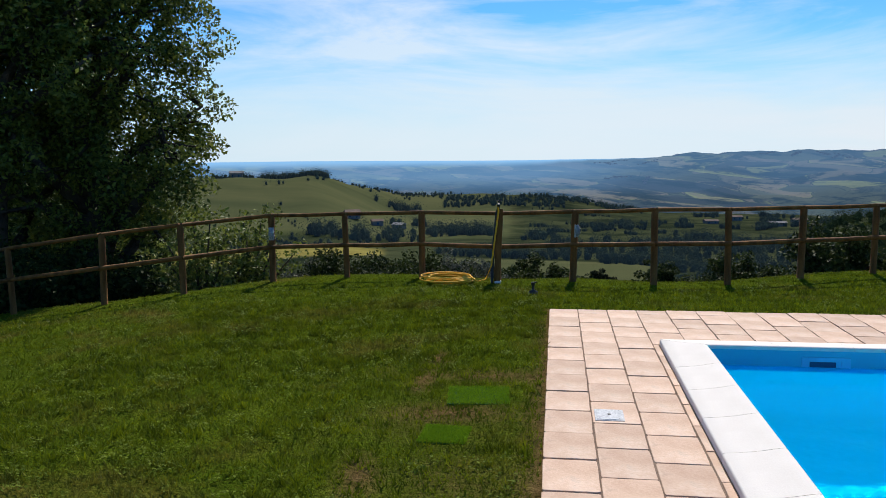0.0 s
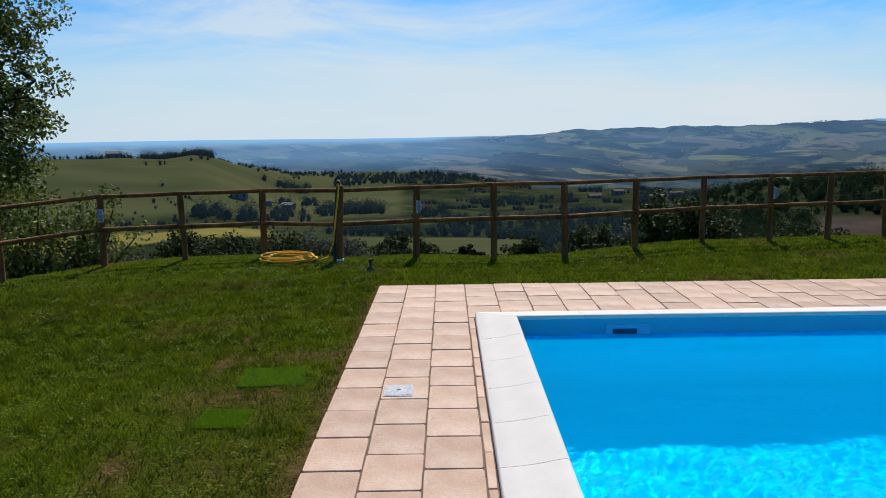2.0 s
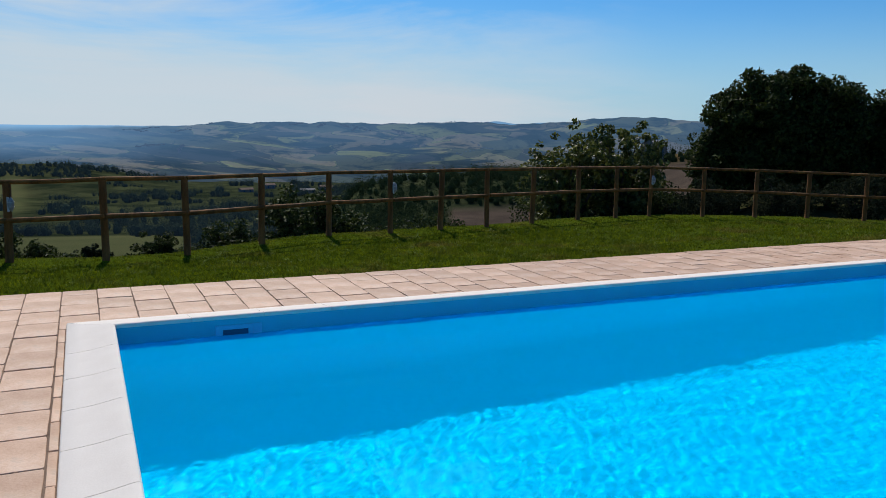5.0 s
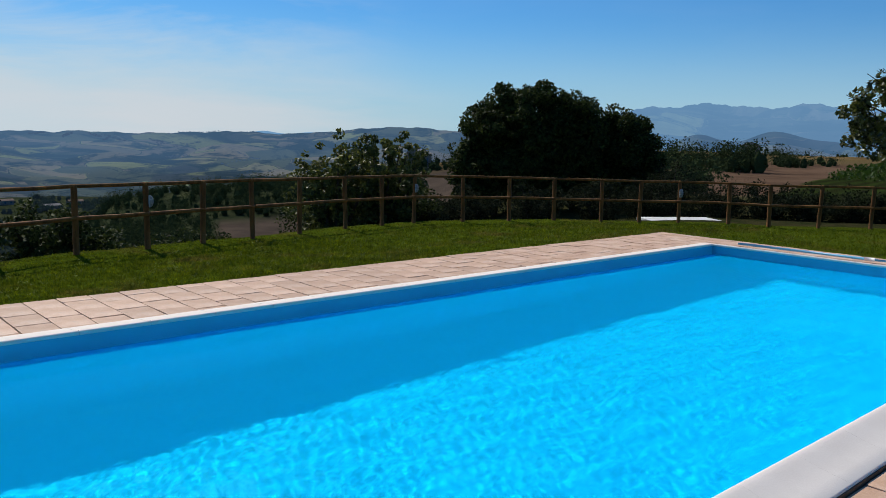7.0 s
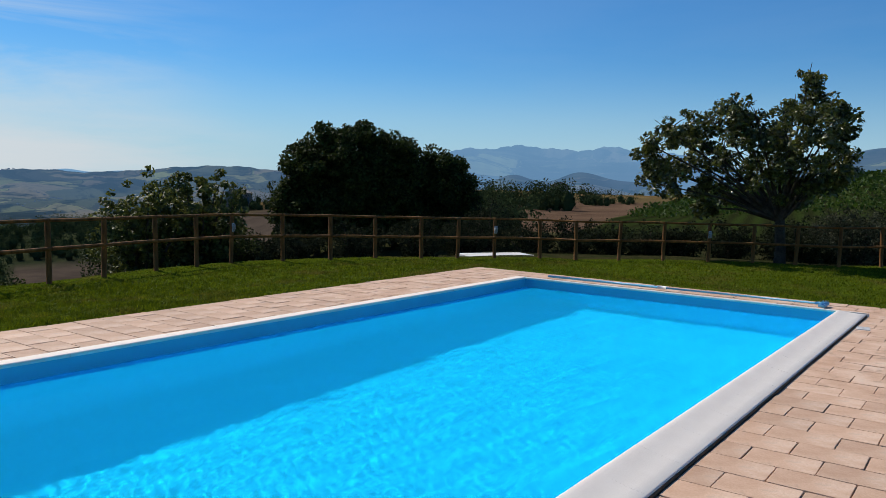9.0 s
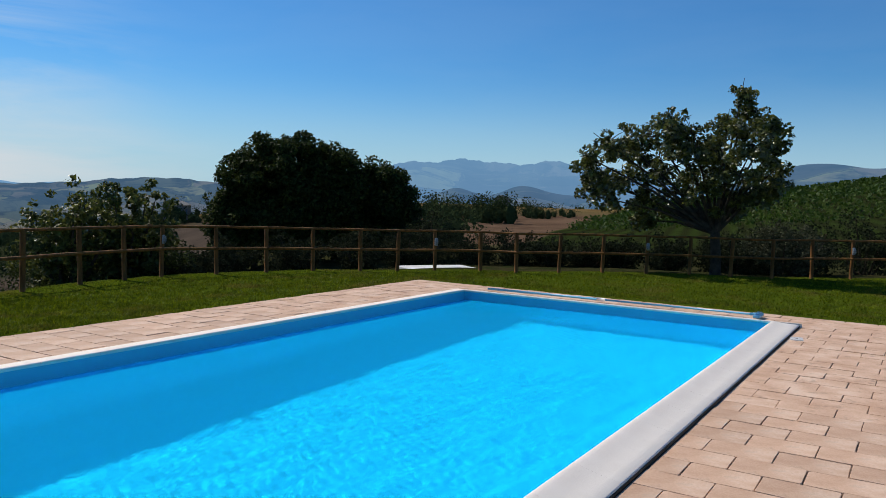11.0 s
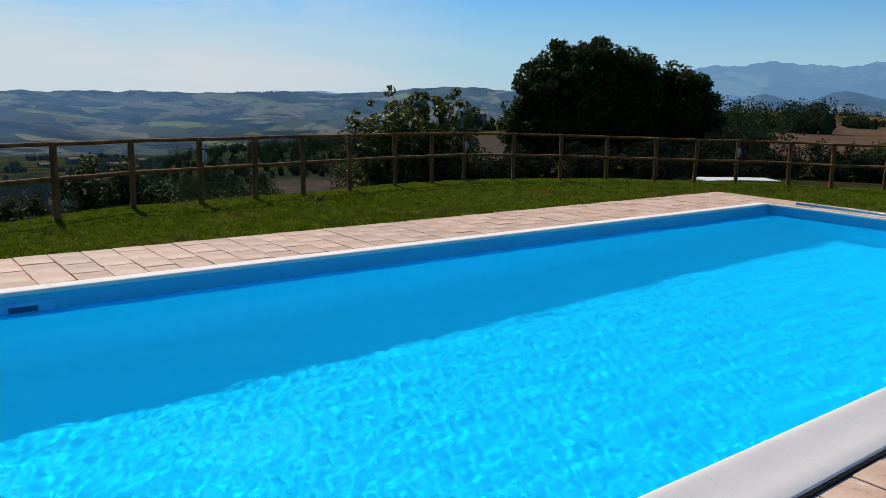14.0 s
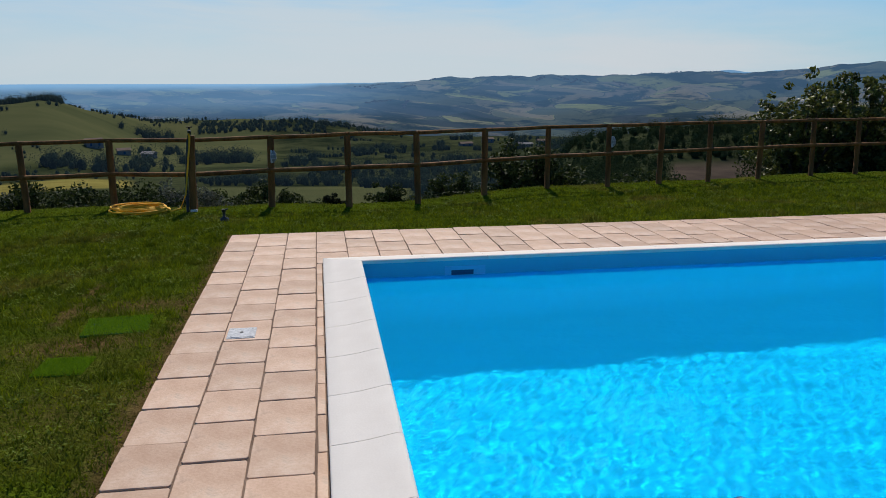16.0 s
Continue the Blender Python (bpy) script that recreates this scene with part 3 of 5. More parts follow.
# ---- ground: one sheet from the edge of the paving to the horizon ----
def build_ground():
    cx, cy = (DECK[0] + DECK[2]) / 2, (DECK[1] + DECK[3]) / 2
    hx, hy = (DECK[2] - DECK[0]) / 2 - 0.02, (DECK[3] - DECK[1]) / 2 - 0.02
    fine = np.radians(np.arange(-75, 105, 0.4))
    rest = np.radians(np.arange(105, 285, 3.0))
    ths = np.concatenate([fine, rest])
    corner = [math.atan2(sx * hx, sy * hy) for sx in (-1, 1) for sy in (-1, 1)]
    ths = np.unique(np.round(np.concatenate([np.mod(ths, 2 * np.pi), np.mod(corner, 2 * np.pi)]), 5))
    sn, cs = np.sin(ths), np.cos(ths)
    r0 = np.minimum(hx / np.maximum(np.abs(sn), 1e-6), hy / np.maximum(np.abs(cs), 1e-6))
    steps = np.concatenate([np.linspace(0, 12, 60), 12 + np.geomspace(0.25, 4700, 150)])
    rr = r0[None, :] + steps[:, None]
    x, y = cx + rr * sn, cy + rr * cs
    z = ground_z(x, y)
    z[0] = DECK_Z - 0.012
    n, k = x.shape
    verts = np.stack([x, y, z], -1).reshape(-1, 3)
    i, j = np.meshgrid(np.arange(n - 1), np.arange(k), indexing="ij")
    a, b = i * k + j, i * k + (j + 1) % k
    faces = np.stack([a, a + k, b + k, b], -1).reshape(-1, 4)
    ob = from_arrays("ground", verts, faces, M_GROUND, smooth=True)
    side = fence_side(x, y)
    dx, dy = x - EYE[0], y - EYE[1]
    r, az = np.hypot(dx, dy), np.degrees(np.arctan2(dx, dy))
    vine = (az > 66.6 + (r - 125) * 0.05)
    worn = worn_ground(x, y)
    layers = {"soil": worn, "lawn": 1 - smooth(side, 0.1, 0.5), "far": smooth(r, 40, 80),
              "ploughed": (az > 38) * (~vine) * smooth(az, 46, 49) * smooth(r, 60, 70) * (1 - smooth(r, 205, 215)),
              "fallow": np.maximum(smooth(az, 38, 38.6) * (1 - smooth(az, 46, 49)) * smooth(r, 60, 70) * (1 - smooth(r, 205, 215)),
                                   smooth(az, 25, 25.5) * (1 - smooth(az, 31.5, 32)) * smooth(r, 80, 90) * (1 - smooth(r, 178, 181))),
              "straw": (az > 38) * (~vine) * smooth(r, 205, 215) * (1 - smooth(r, 420, 450)),
              "meadow": smooth(-az, 12.5, 13.5) * smooth(r, 205, 215) * (1 - smooth(r, 275, 285)),
              "pasture": np.maximum(smooth(az, -9.5, -8.5) * (1 - smooth(az, 6, 7)) * smooth(r, 90, 100) * (1 - smooth(r, 188 - 1.2 * np.abs(az + 1), 192 - 1.2 * np.abs(az + 1))),
                                    smooth(-az, 3, 4) * smooth(r, 350, 370)),
              "scrub": smooth(r, 60, 90) * (1 - smooth(r, 300, 420) * smooth(-az, 2, 6)) * (1 - smooth(az, 44, 48)),
              "vines": vine * smooth(r, 40, 60) * (1 - smooth(r, 420, 450)) * (az < 130)}
    for name, val in layers.items():
        at = ob.data.attributes.new(name, "FLOAT", "POINT")
        at.data.foreach_set("value", np.clip(val, 0, 1).ravel())
    return tagged(ob, "mown green lawn giving way to fields", "ground", kind="structure")


build_ground()


def build_distance():
    az = np.arange(-80, 131, 0.2)
    r = np.geomspace(950, 4750, 90)
    A, R = np.meshgrid(az, r)
    lr = np.log(R)
    x, y = EYE[0] + R * np.sin(np.radians(A)), EYE[1] + R * np.cos(np.radians(A))
    e = np.interp(lr, np.log([950, 1300, 1900, 2800, 4000, 4750]), [-6.5, -3.6, -2.3, -1.4, -0.85, -0.72])
    crest = np.interp(A, [-2, 3, 7, 9, 11, 13, 15, 16, 20, 27, 30, 33, 35.5, 38, 40.5, 43, 50], [-1.12, -0.97, -0.70, -0.40, -0.47, -0.32, -0.40, -0.23, -0.30, -0.03, -0.13, 0.03, 0.36, 0.55, 0.53, 0.34, 0.2])
    crest = crest + 0.03 * np.sin(A * 2.7 + 1) + 0.02 * np.sin(A * 6.1)
    e = e + (crest + 1.4) * bell(lr, math.log(2800), 0.36) * smooth(A, -4, 2) * (1 - smooth(A, 47, 56))
    # spurs and gullies down the slope
    e = e + 0.16 * np.sin(A * 0.95 + 1.4 * np.sin(lr * 3.1) + 2.2 * lr) * bell(lr, math.log(1850), 0.26) * smooth(A, -2, 6)
    e = e + 0.10 * smooth(-A, 3, 20) * smooth(lr, math.log(3800), math.log(4500))
    e = e + 0.30 * wobble(x, y, 900, 5) * bell(lr, math.log(1900), 0.35) * smooth(A, -6, 12)
    e = e + 0.20 * wobble(x, y, 420, 8) * bell(lr, math.log(1750), 0.42) * smooth(A, -8, 10)
    # blue mountains at the end of the valley, and a dark ridge
    peaks = 3.05 * smooth(A, 47, 56) * (1 - 0.7 * smooth(A, 70, 80)) + 0.32 * bell(A, 60.0, 2.2) + 0.32 * bell(A, 66.3, 2.0) + 0.06 * np.sin(A * 1.9 + 2) + 0.04 * np.sin(A * 5.3) + 0.025 * np.sin(A * 11.9)
    e = e + np.maximum(peaks, 0) * smooth(A, 46, 54) * smooth(lr, math.log(3700), math.log(4600))
    e = e + (2.2 + 0.25 * np.sin(A * 1.3)) * smooth(A, 52, 60) * (1 - smooth(A, 66, 74)) * bell(lr, math.log(2300), 0.25)
    e = e + 4.6 * smooth(A, 72, 83) * bell(lr, math.log(2300), 0.25)
    e = e + 0.30 * (bell(A, 28.4, 1.2) + bell(A, 32.1, 1.5) + 1.5 * bell(A, 30, 4.5)) * smooth(lr, math.log(4300), math.log(4700))
    z = 1.65 + R * np.tan(np.radians(e))
    n, k = x.shape
    i, j = np.meshgrid(np.arange(n - 1), np.arange(k - 1), indexing="ij")
    a = i * k + j
    faces = np.stack([a, a + k, a + k + 1, a + 1], -1).reshape(-1, 4)
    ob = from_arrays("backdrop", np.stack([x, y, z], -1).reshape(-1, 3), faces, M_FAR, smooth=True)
    # strength of the painted haze, set by distance and bearing
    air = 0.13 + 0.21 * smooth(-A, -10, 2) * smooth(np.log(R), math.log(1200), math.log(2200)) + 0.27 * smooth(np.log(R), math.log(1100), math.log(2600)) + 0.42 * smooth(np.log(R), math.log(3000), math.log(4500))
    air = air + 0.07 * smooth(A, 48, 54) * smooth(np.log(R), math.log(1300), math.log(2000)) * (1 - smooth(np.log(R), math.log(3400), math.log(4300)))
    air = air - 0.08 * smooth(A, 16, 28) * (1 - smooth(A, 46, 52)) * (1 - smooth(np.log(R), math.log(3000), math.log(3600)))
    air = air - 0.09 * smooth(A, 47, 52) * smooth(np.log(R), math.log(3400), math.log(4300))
    uv = ob.data.uv_layers.new(name="plots")
    warp = np.stack([A * 0.30 + e * 0.7 + 0.5 * smooth(A, 4, 14) * wobble(x, y, 600, 21), e * 1.25 * (1 + 0.8 * smooth(-A, -16, 6)) - A * 0.09 + 0.45 * smooth(A, 4, 14) * wobble(x, y, 700, 22)], -1).reshape(-1, 2)
    uv.data.foreach_set("uv", warp[faces.ravel()].ravel())
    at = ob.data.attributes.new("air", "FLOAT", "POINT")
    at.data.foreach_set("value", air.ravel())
    tagged(ob, "hazy blue hills and mountains across the valley", "hills", kind="structure")
    return az, r, z


FAR_AZ, FAR_R, FAR_Z = build_distance()


# ---- pool ----
def build_pool():
    pool = empty("swimming_pool", (0, 0, 0), "rectangular swimming pool with blue liner and white coping", "swimming pool", kind="structure")
    depth, t, top = -1.40, 0.22, 0.010
    bm = bmesh.new()
    box(bm, -t, -POOL_W - t, depth - 0.2, POOL_L + t, t, depth)
    floor = part("pool_floor", bm, M_LINER, pool)
    floor.cycles.is_caustics_receiver = True
    for name, b in (("pool_wall", (-t, -POOL_W - t, 0, t)), ("pool_wall", (POOL_L, -POOL_W - t, POOL_L + t, t)),
                    ("pool_wall", (0, 0, POOL_L, t)), ("pool_wall", (0, -POOL_W - t, POOL_L, -POOL_W))):
        bm = bmesh.new()
        box(bm, b[0], b[1], depth, b[2], b[3], -0.012)
        part(name, bm, M_LINER_WALL, pool)
    for b in ((0.0, -POOL_W, 0.003, 0.0), (POOL_L - 0.003, -POOL_W, POOL_L, 0.0), (0.003, -0.003, POOL_L - 0.003, 0.0), (0.003, -POOL_W, POOL_L - 0.003, -POOL_W + 0.003)):
        bm = bmesh.new()
        box(bm, b[0], b[1], -0.135, b[2], b[3], top)
        part("waterline_band", bm, M_BAND, pool, "darker blue waterline band")
    bm = bmesh.new()
    nx, ny = 960, 400
    gx, gy = np.meshgrid(np.linspace(0, POOL_L, nx), np.linspace(-POOL_W, 0, ny), indexing="ij")
    vz = np.full(gx.shape, WATER_Z)
    wr = np.random.RandomState(9)
    # livelier water in drifting patches and before the far inlet
    lively = 0.85 + 0.25 * np.clip(wobble(gx, gy, 2.6, 41), -1, 1.5) + 0.35 * np.clip(wobble(gx, gy, 0.9, 42), -1, 1.2) + 0.6 * bell(np.hypot((gx - 9.8) / 1.7, (gy + 2.6) / 1.3), 0, 1)
    lively = lively - 0.55 * bell(np.hypot((gx - 5.2) / 2.6, (gy + 4.1) / 1.3), 0, 1)
    lively = np.clip(lively, 0.25, 1.8)
    for k in range(20):
        lam, a, ph = 0.050 * 1.05 ** k, wr.uniform(0, 6.28), wr.uniform(0, 6.28)
        vz += RIPPLE * lively * lam ** 2 * np.sin(6.283 / lam * (gx * math.cos(a) + gy * math.sin(a)) + ph + 0.9 * np.sin(gx * wr.uniform(0.5, 2) + gy * wr.uniform(0.5, 2)))
    for k in range(6):
        lam, a, ph = 0.24 * 1.22 ** k, wr.uniform(0, 6.28), wr.uniform(0, 6.28)
        vz += 0.0012 * lam * np.sin(6.283 / lam * (gx * math.cos(a) + gy * math.sin(a)) + ph + 0.8 * np.sin(gx * 0.9 + gy * 1.3))
    bm.free()
    i, j = np.meshgrid(np.arange(nx - 1), np.arange(ny - 1), indexing="ij")
    a = i * ny + j
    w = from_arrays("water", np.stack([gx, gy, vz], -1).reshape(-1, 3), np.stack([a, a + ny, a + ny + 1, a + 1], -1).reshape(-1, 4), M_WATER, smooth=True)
    w.visible_shadow = False
    w.cycles.is_caustics_caster = True
    tagged(w, "clear rippled blue pool water", "water", kind="structure")
    # coping stones: outer edge low, rising to a rounded nose over the water
    prof = [(-0.002, 0.012), (-0.011, 0.015), (-0.014, 0.026), (-0.011, 0.038), (-0.003, 0.0445), (0.010, 0.0465), (0.035, 0.0430), (0.065, 0.0372), (0.095, 0.0312), (0.13, 0.0245), (0.17, 0.0180),
            (0.23, 0.0110), (COPE - 0.010, 0.003), (COPE - 0.003, -0.002), (COPE, -0.010), (COPE, -0.05), (0.004, -0.05)]

    def stone(length, miter0, miter1, level, width):
        bm = bmesh.new()
        rows = []
        for end, mit in ((0.0, miter0), (length, miter1)):
            rows.append([bm.verts.new((end + (mit * o), o, z + (level * max(0, o - 0.03) / COPE if z > -0.045 else 0))) for o, z in [(p if p < 0.03 else 0.03 + (p - 0.03) * (width - 0.03) / (COPE - 0.03), h) for p, h in prof]])
        for k in range(len(prof)):
            q = (k + 1) % len(prof)
            bm.faces.new((rows[0][k], rows[0][q], rows[1][q], rows[1][k]))
        side = list(bm.faces)
        ends = [bm.faces.new(rows[0][::-1]), bm.faces.new(rows[1])]
        bmesh.ops.recalc_face_normals(bm, faces=bm.faces[:])
        for f in side:
            f.smooth = True
        for e in bm.edges:
            if any(f in ends for f in e.link_faces) or e.calc_face_angle(0) > 0.9:
                e.smooth = False
        me = bpy.data.meshes.new("coping_stone")
        bm.to_mesh(me)
        bm.free()
        me.materials.append(M_COPING)
        return me

    def run(total, place, gap=0.003, level=0.0, back=False, width=COPE):
        """Stones of one length, the last one cut to fit; back: laid from the far end."""
        step = 0.574
        n = math.ceil(total / step)
        meshes = {}
        for k in range(n):
            key = "a" if k == 0 else "b" if k == n - 1 else "m"
            start = max(0.0, total - (k + 1) * step) if back else k * step
            end = total - k * step if back else min(total, (k + 1) * step)
            first, last = start < 1e-6, end > total - 1e-6
            if key not in meshes:
                meshes[key] = stone(end - start - gap, -1.0 if first else 0.0, 1.0 if last else 0.0, level, width)
            ob = new("coping_stone", meshes[key])
            ob.parent = pool
            ob.matrix_basis = place @ pose(start + gap / 2, 0, 0)

    run(POOL_L, pose(0, 0, 0))
    run(POOL_L, pose(POOL_L, -POOL_W, 0, 0, 0, 180), 0.0006, -0.016, False, 0.30)
    run(POOL_W, pose(0, -POOL_W, 0, 0, 0, 90), 0.005, 0.0, True)
    run(POOL_W, pose(POOL_L, 0, 0, 0, 0, -90))
    # dark strip standing in for shade along the outer edge of the long side
    bm = bmesh.new()
    box(bm, -0.30, -POOL_W - 0.306, -0.055, POOL_L + 0.30, -POOL_W - 0.3005, -0.0235, 0.002)
    part("shade_strip", bm, M_EDGE, pool, "dark strip standing for the shaded outer face of the coping")


build_pool()


# ---- fence ----
def post_foot(n):
    return float(lawn_z(*POSTS[n])) + float(np.interp(n, POST_NO, POST_RISE))


def build_fence():
    fence = empty("fence", (0, 4, 0), "two-rail round-timber ranch fence round the lawn", "fence")
    inv = Matrix.Translation((0, -4, 0))
    rng = random.Random(4)
    tops = []
    for n, (x, y) in enumerate(POSTS):
        z = post_foot(n)
        h = 0.975 + rng.uniform(-0.01, 0.012)
        bm = bmesh.new()
        r = 0.046 + rng.uniform(-0.003, 0.003)
        tube(bm, [(0, 0, -0.15), (0, 0, 0.3), (0.002, 0, h - 0.03), (0.002, 0, h - 0.005)], [r, r, r, r * 0.8], 10)
        ob = part("post", bm, M_WOOD, fence)
        ob.matrix_basis = inv @ pose(x, y, z, rng.uniform(-1.2, 1.2), rng.uniform(-1.2, 1.2), rng.uniform(0, 360))
        tops.append(Vector((x, y, z)))
    for level, r, off in ((0.960, 0.028, 0.0), (0.51, 0.031, 0.048)):
        for a, b in zip(tops, tops[1:]):
            d = (b - a).normalized()
            side = Vector((d.y, -d.x, 0)) * off
            bm = bmesh.new()
            pa, pb = a - d * 0.03, b + d * 0.03
            tube(bm, [Vector((p.x, p.y, p.z + level)) + side for p in (pa, (pa + pb) / 2 + Vector((0, 0, rng.uniform(-0.008, 0.004))), pb)], r, 8)
            ob = part("top_rail" if off == 0 else "middle_rail", bm, M_WOOD, fence)
            ob.matrix_basis = inv


build_fence()


# ---- trees and bushes ----
def leaf_cloud(rng, centres, radii, count, size, flat=0.8):
    """Leaf quads scattered through many small clumps: vertices and faces."""
    centres, radii = np.asarray(centres, float), np.asarray(radii, float)
    pick = rng.choice(len(centres), count, p=radii ** 2 / (radii ** 2).sum())
    d = rng.normal(size=(count, 3))
    d /= np.linalg.norm(d, axis=1)[:, None]
    rad = rng.uniform(0.35, 1.0, count) ** 0.6
    p = centres[pick] + d * (rad * radii[pick])[:, None] * np.array([1, 1, flat])
    n = rng.normal(size=(count, 3)) * 0.8 + d * 0.5 + np.array([0, 0, 0.5])
    n /= np.linalg.norm(n, axis=1)[:, None]
    a = np.cross(n, rng.normal(size=(count, 3)))
    a /= np.linalg.norm(a, axis=1)[:, None]
    b = np.cross(n, a)
    s = size * rng.uniform(0.6, 1.25, count)[:, None]
    quad = np.stack([p - a * s, p - b * s * 0.55 + n * s * 0.1, p + a * s, p + b * s * 0.55 + n * s * 0.1], 1)
    return quad.reshape(-1, 3), np.arange(count * 4).reshape(-1, 4)


def grow(rng, base, height, spread, limbs, crown_low, lean=(0, 0), shape=1.0, bias=(0, 0)):
    """Limbs of a tree as lists of points with radii, and clump centres along their outer parts."""
    trunk_top = Vector((base[0] + lean[0], base[1] + lean[1], base[2] + height * 0.8))
    lines, clumps = [], []
    b = Vector(base)
    n = 7
    r0 = height * 0.028
    tr = [b.lerp(trunk_top, k / (n - 1)) + Vector((rng.normal(0, 0.01), rng.normal(0, 0.01), 0)) * height for k in range(n)]
    lines.append((tr, [r0 * (1.25 - 1.05 * k / (n - 1)) for k in range(n)]))
    for k in range(limbs):
        f = crown_low + (1 - crown_low) * (k + rng.uniform(0, 1)) / limbs
        start = b.lerp(trunk_top, min(0.98, f * 0.9))
        ang = k * 2.4 + rng.uniform(-0.5, 0.5)
        prof = math.sin(math.pi * min(1.0, (f - crown_low) / (1.001 - crown_low) * 0.8 + 0.2)) ** shape
        reach = spread * max(0.3, prof) * rng.uniform(0.75, 1.12)
        rise = height * rng.uniform(0.10, 0.26)
        end = start + Vector((math.cos(ang) * reach + bias[0] * reach / spread, math.sin(ang) * reach + bias[1] * reach / spread, rise))
        mid = start.lerp(end, 0.5) + Vector((rng.normal(0, 0.05), rng.normal(0, 0.05), rng.uniform(0, 0.06))) * height
        pts = [start, start.lerp(mid, 0.6), mid, mid.lerp(end, 0.6), end]
        rl = r0 * 0.42 * (1.1 - 0.6 * f)
        lines.append((pts, [rl, rl * 0.8, rl * 0.6, rl * 0.4, rl * 0.2]))
        for q in (0.45, 0.65, 0.82, 1.0):
            c = start.lerp(mid, q * 2) if q < 0.5 else mid.lerp(end, q * 2 - 1)
            for _ in range(3):
                o = Vector((rng.normal(), rng.normal(), rng.normal() * 0.8)) * spread * 0.17
                clumps.append((c + o, spread * rng.uniform(0.10, 0.22)))
                if rng.uniform() < 0.5:
                    lines.append(([c, c.lerp(c + o, 0.6), c + o], [rl * 0.3, rl * 0.2, rl * 0.08]))
    return lines, clumps


def tree(name, base, height, spread, limbs, leaves, leaf, size, label, category, seed, crown_low=0.3, lean=(0, 0), shape=1.0, fill=(), group="", bias=(0, 0), dome=None):
    rng = np.random.RandomState(seed)
    base = (base[0], base[1], base[2])
    lines, clumps = grow(rng, (0, 0, 0), height, spread, limbs, crown_low, lean, shape, bias)
    thing = empty(name, base, label, category, group)
    bm = bmesh.new()
    tube(bm, lines[0][0], lines[0][1], 10)
    part("trunk", bm, M_BARK, thing)
    bm = bmesh.new()
    for pts, rad in lines[1:]:
        if len(pts) == 5:
            limb = bmesh.new()
            tube(limb, pts, rad, 6, cap=False)
            part("limb", limb, M_BARK, thing)
        else:
            tube(bm, pts, rad, 4, cap=False)
    tagged(part("branchwork", bm, M_BARK, thing), kind="stuff")
    for (x, y, z, r) in fill:
        for _ in range(10):
            o = rng.normal(size=3) * r * 0.5
            clumps.append((Vector((x + o[0], y + o[1], z + o[2])), r * rng.uniform(0.25, 0.5)))
    if dome:
        # rounded crown: clumps over and inside a lumpy half-ellipsoid
        for _ in range(170):
            d = rng.normal(size=3)
            d /= np.linalg.norm(d)
            k = rng.uniform(0.35, 1.0) ** 0.4 * rng.uniform(0.86, 1.06)
            rx, z0, z1 = dome
            c = (d[0] * rx * k, d[1] * rx * k, (z0 + z1) / 2 + d[2] * (z1 - z0) / 2 * k)
            clumps.append((Vector(c), rng.uniform(0.14, 0.44)))
    v, f = leaf_cloud(rng, [tuple(c) for c, _ in clumps], [r for _, r in clumps], leaves, size)
    from_arrays("crown", v, f, leaf, thing)
    return thing


def at_bearing(az, r):
    return EYE[0] + r * math.sin(radians(az)), EYE[1] + r * math.cos(radians(az))


def stand(az, r, sink=0.1):
    x, y = at_bearing(az, r)
    return x, y, float(ground_z(x, y)) - sink


def height_to(az, r, el):
    """The height of a tree at that place whose top stands at the elevation el."""
    return (1.65 + r * math.tan(radians(el)) - stand(az, r)[2]) / 1.1


def bush(name, az, r, top_el, width, leaf, size, leaves, label, category, seed, group="", ragged=False, count=9):
    """A shrub of many stems whose top reaches the given elevation."""
    x, y, z = stand(az, r)
    top = 1.65 + r * math.tan(radians(top_el))
    h = max(0.5, top - z)
    rng = np.random.RandomState(seed)
    thing = empty(name, (x, y, z), label, category, group)
    clumps = []
    for k in range(count):
        ang, rad = k * 2.4, width * 0.5 * math.sqrt((k + 0.5) / count)
        hh = h * (1 - 0.45 * (rad / (width * 0.5)) ** 2) * rng.uniform(0.7, 1.0)
        if ragged:
            hh = h * rng.uniform(0.55, 1.0)
        end = Vector((math.cos(ang) * rad, math.sin(ang) * rad, hh * 0.93))
        bm = bmesh.new()
        tube(bm, [Vector((end.x * 0.15, end.y * 0.15, 0)), Vector((end.x * 0.55, end.y * 0.55, hh * 0.5)), end], [0.03 * h ** 0.5, 0.02 * h ** 0.5, 0.008], 5, cap=False)
        part("stem", bm, M_BARK, thing)
        for q in (0.3, 0.5, 0.7, 0.87, 1.0):
            for _ in range(4):
                o = rng.normal(size=3) * width * (0.09 if ragged else 0.085)
                clumps.append((end.x * (0.3 + 0.7 * q) + o[0], end.y * (0.3 + 0.7 * q) + o[1], hh * q * 0.95 + o[2] * 0.8, width * (rng.uniform(0.04, 0.095) if ragged else rng.uniform(0.06, 0.13))))
    c = np.array(clumps)
    c[:, 2] = np.maximum(c[:, 2], 0.08)
    v, f = leaf_cloud(rng, c[:, :3], c[:, 3], leaves, size)
    from_arrays("foliage", v, f, leaf, thing)
    return thing


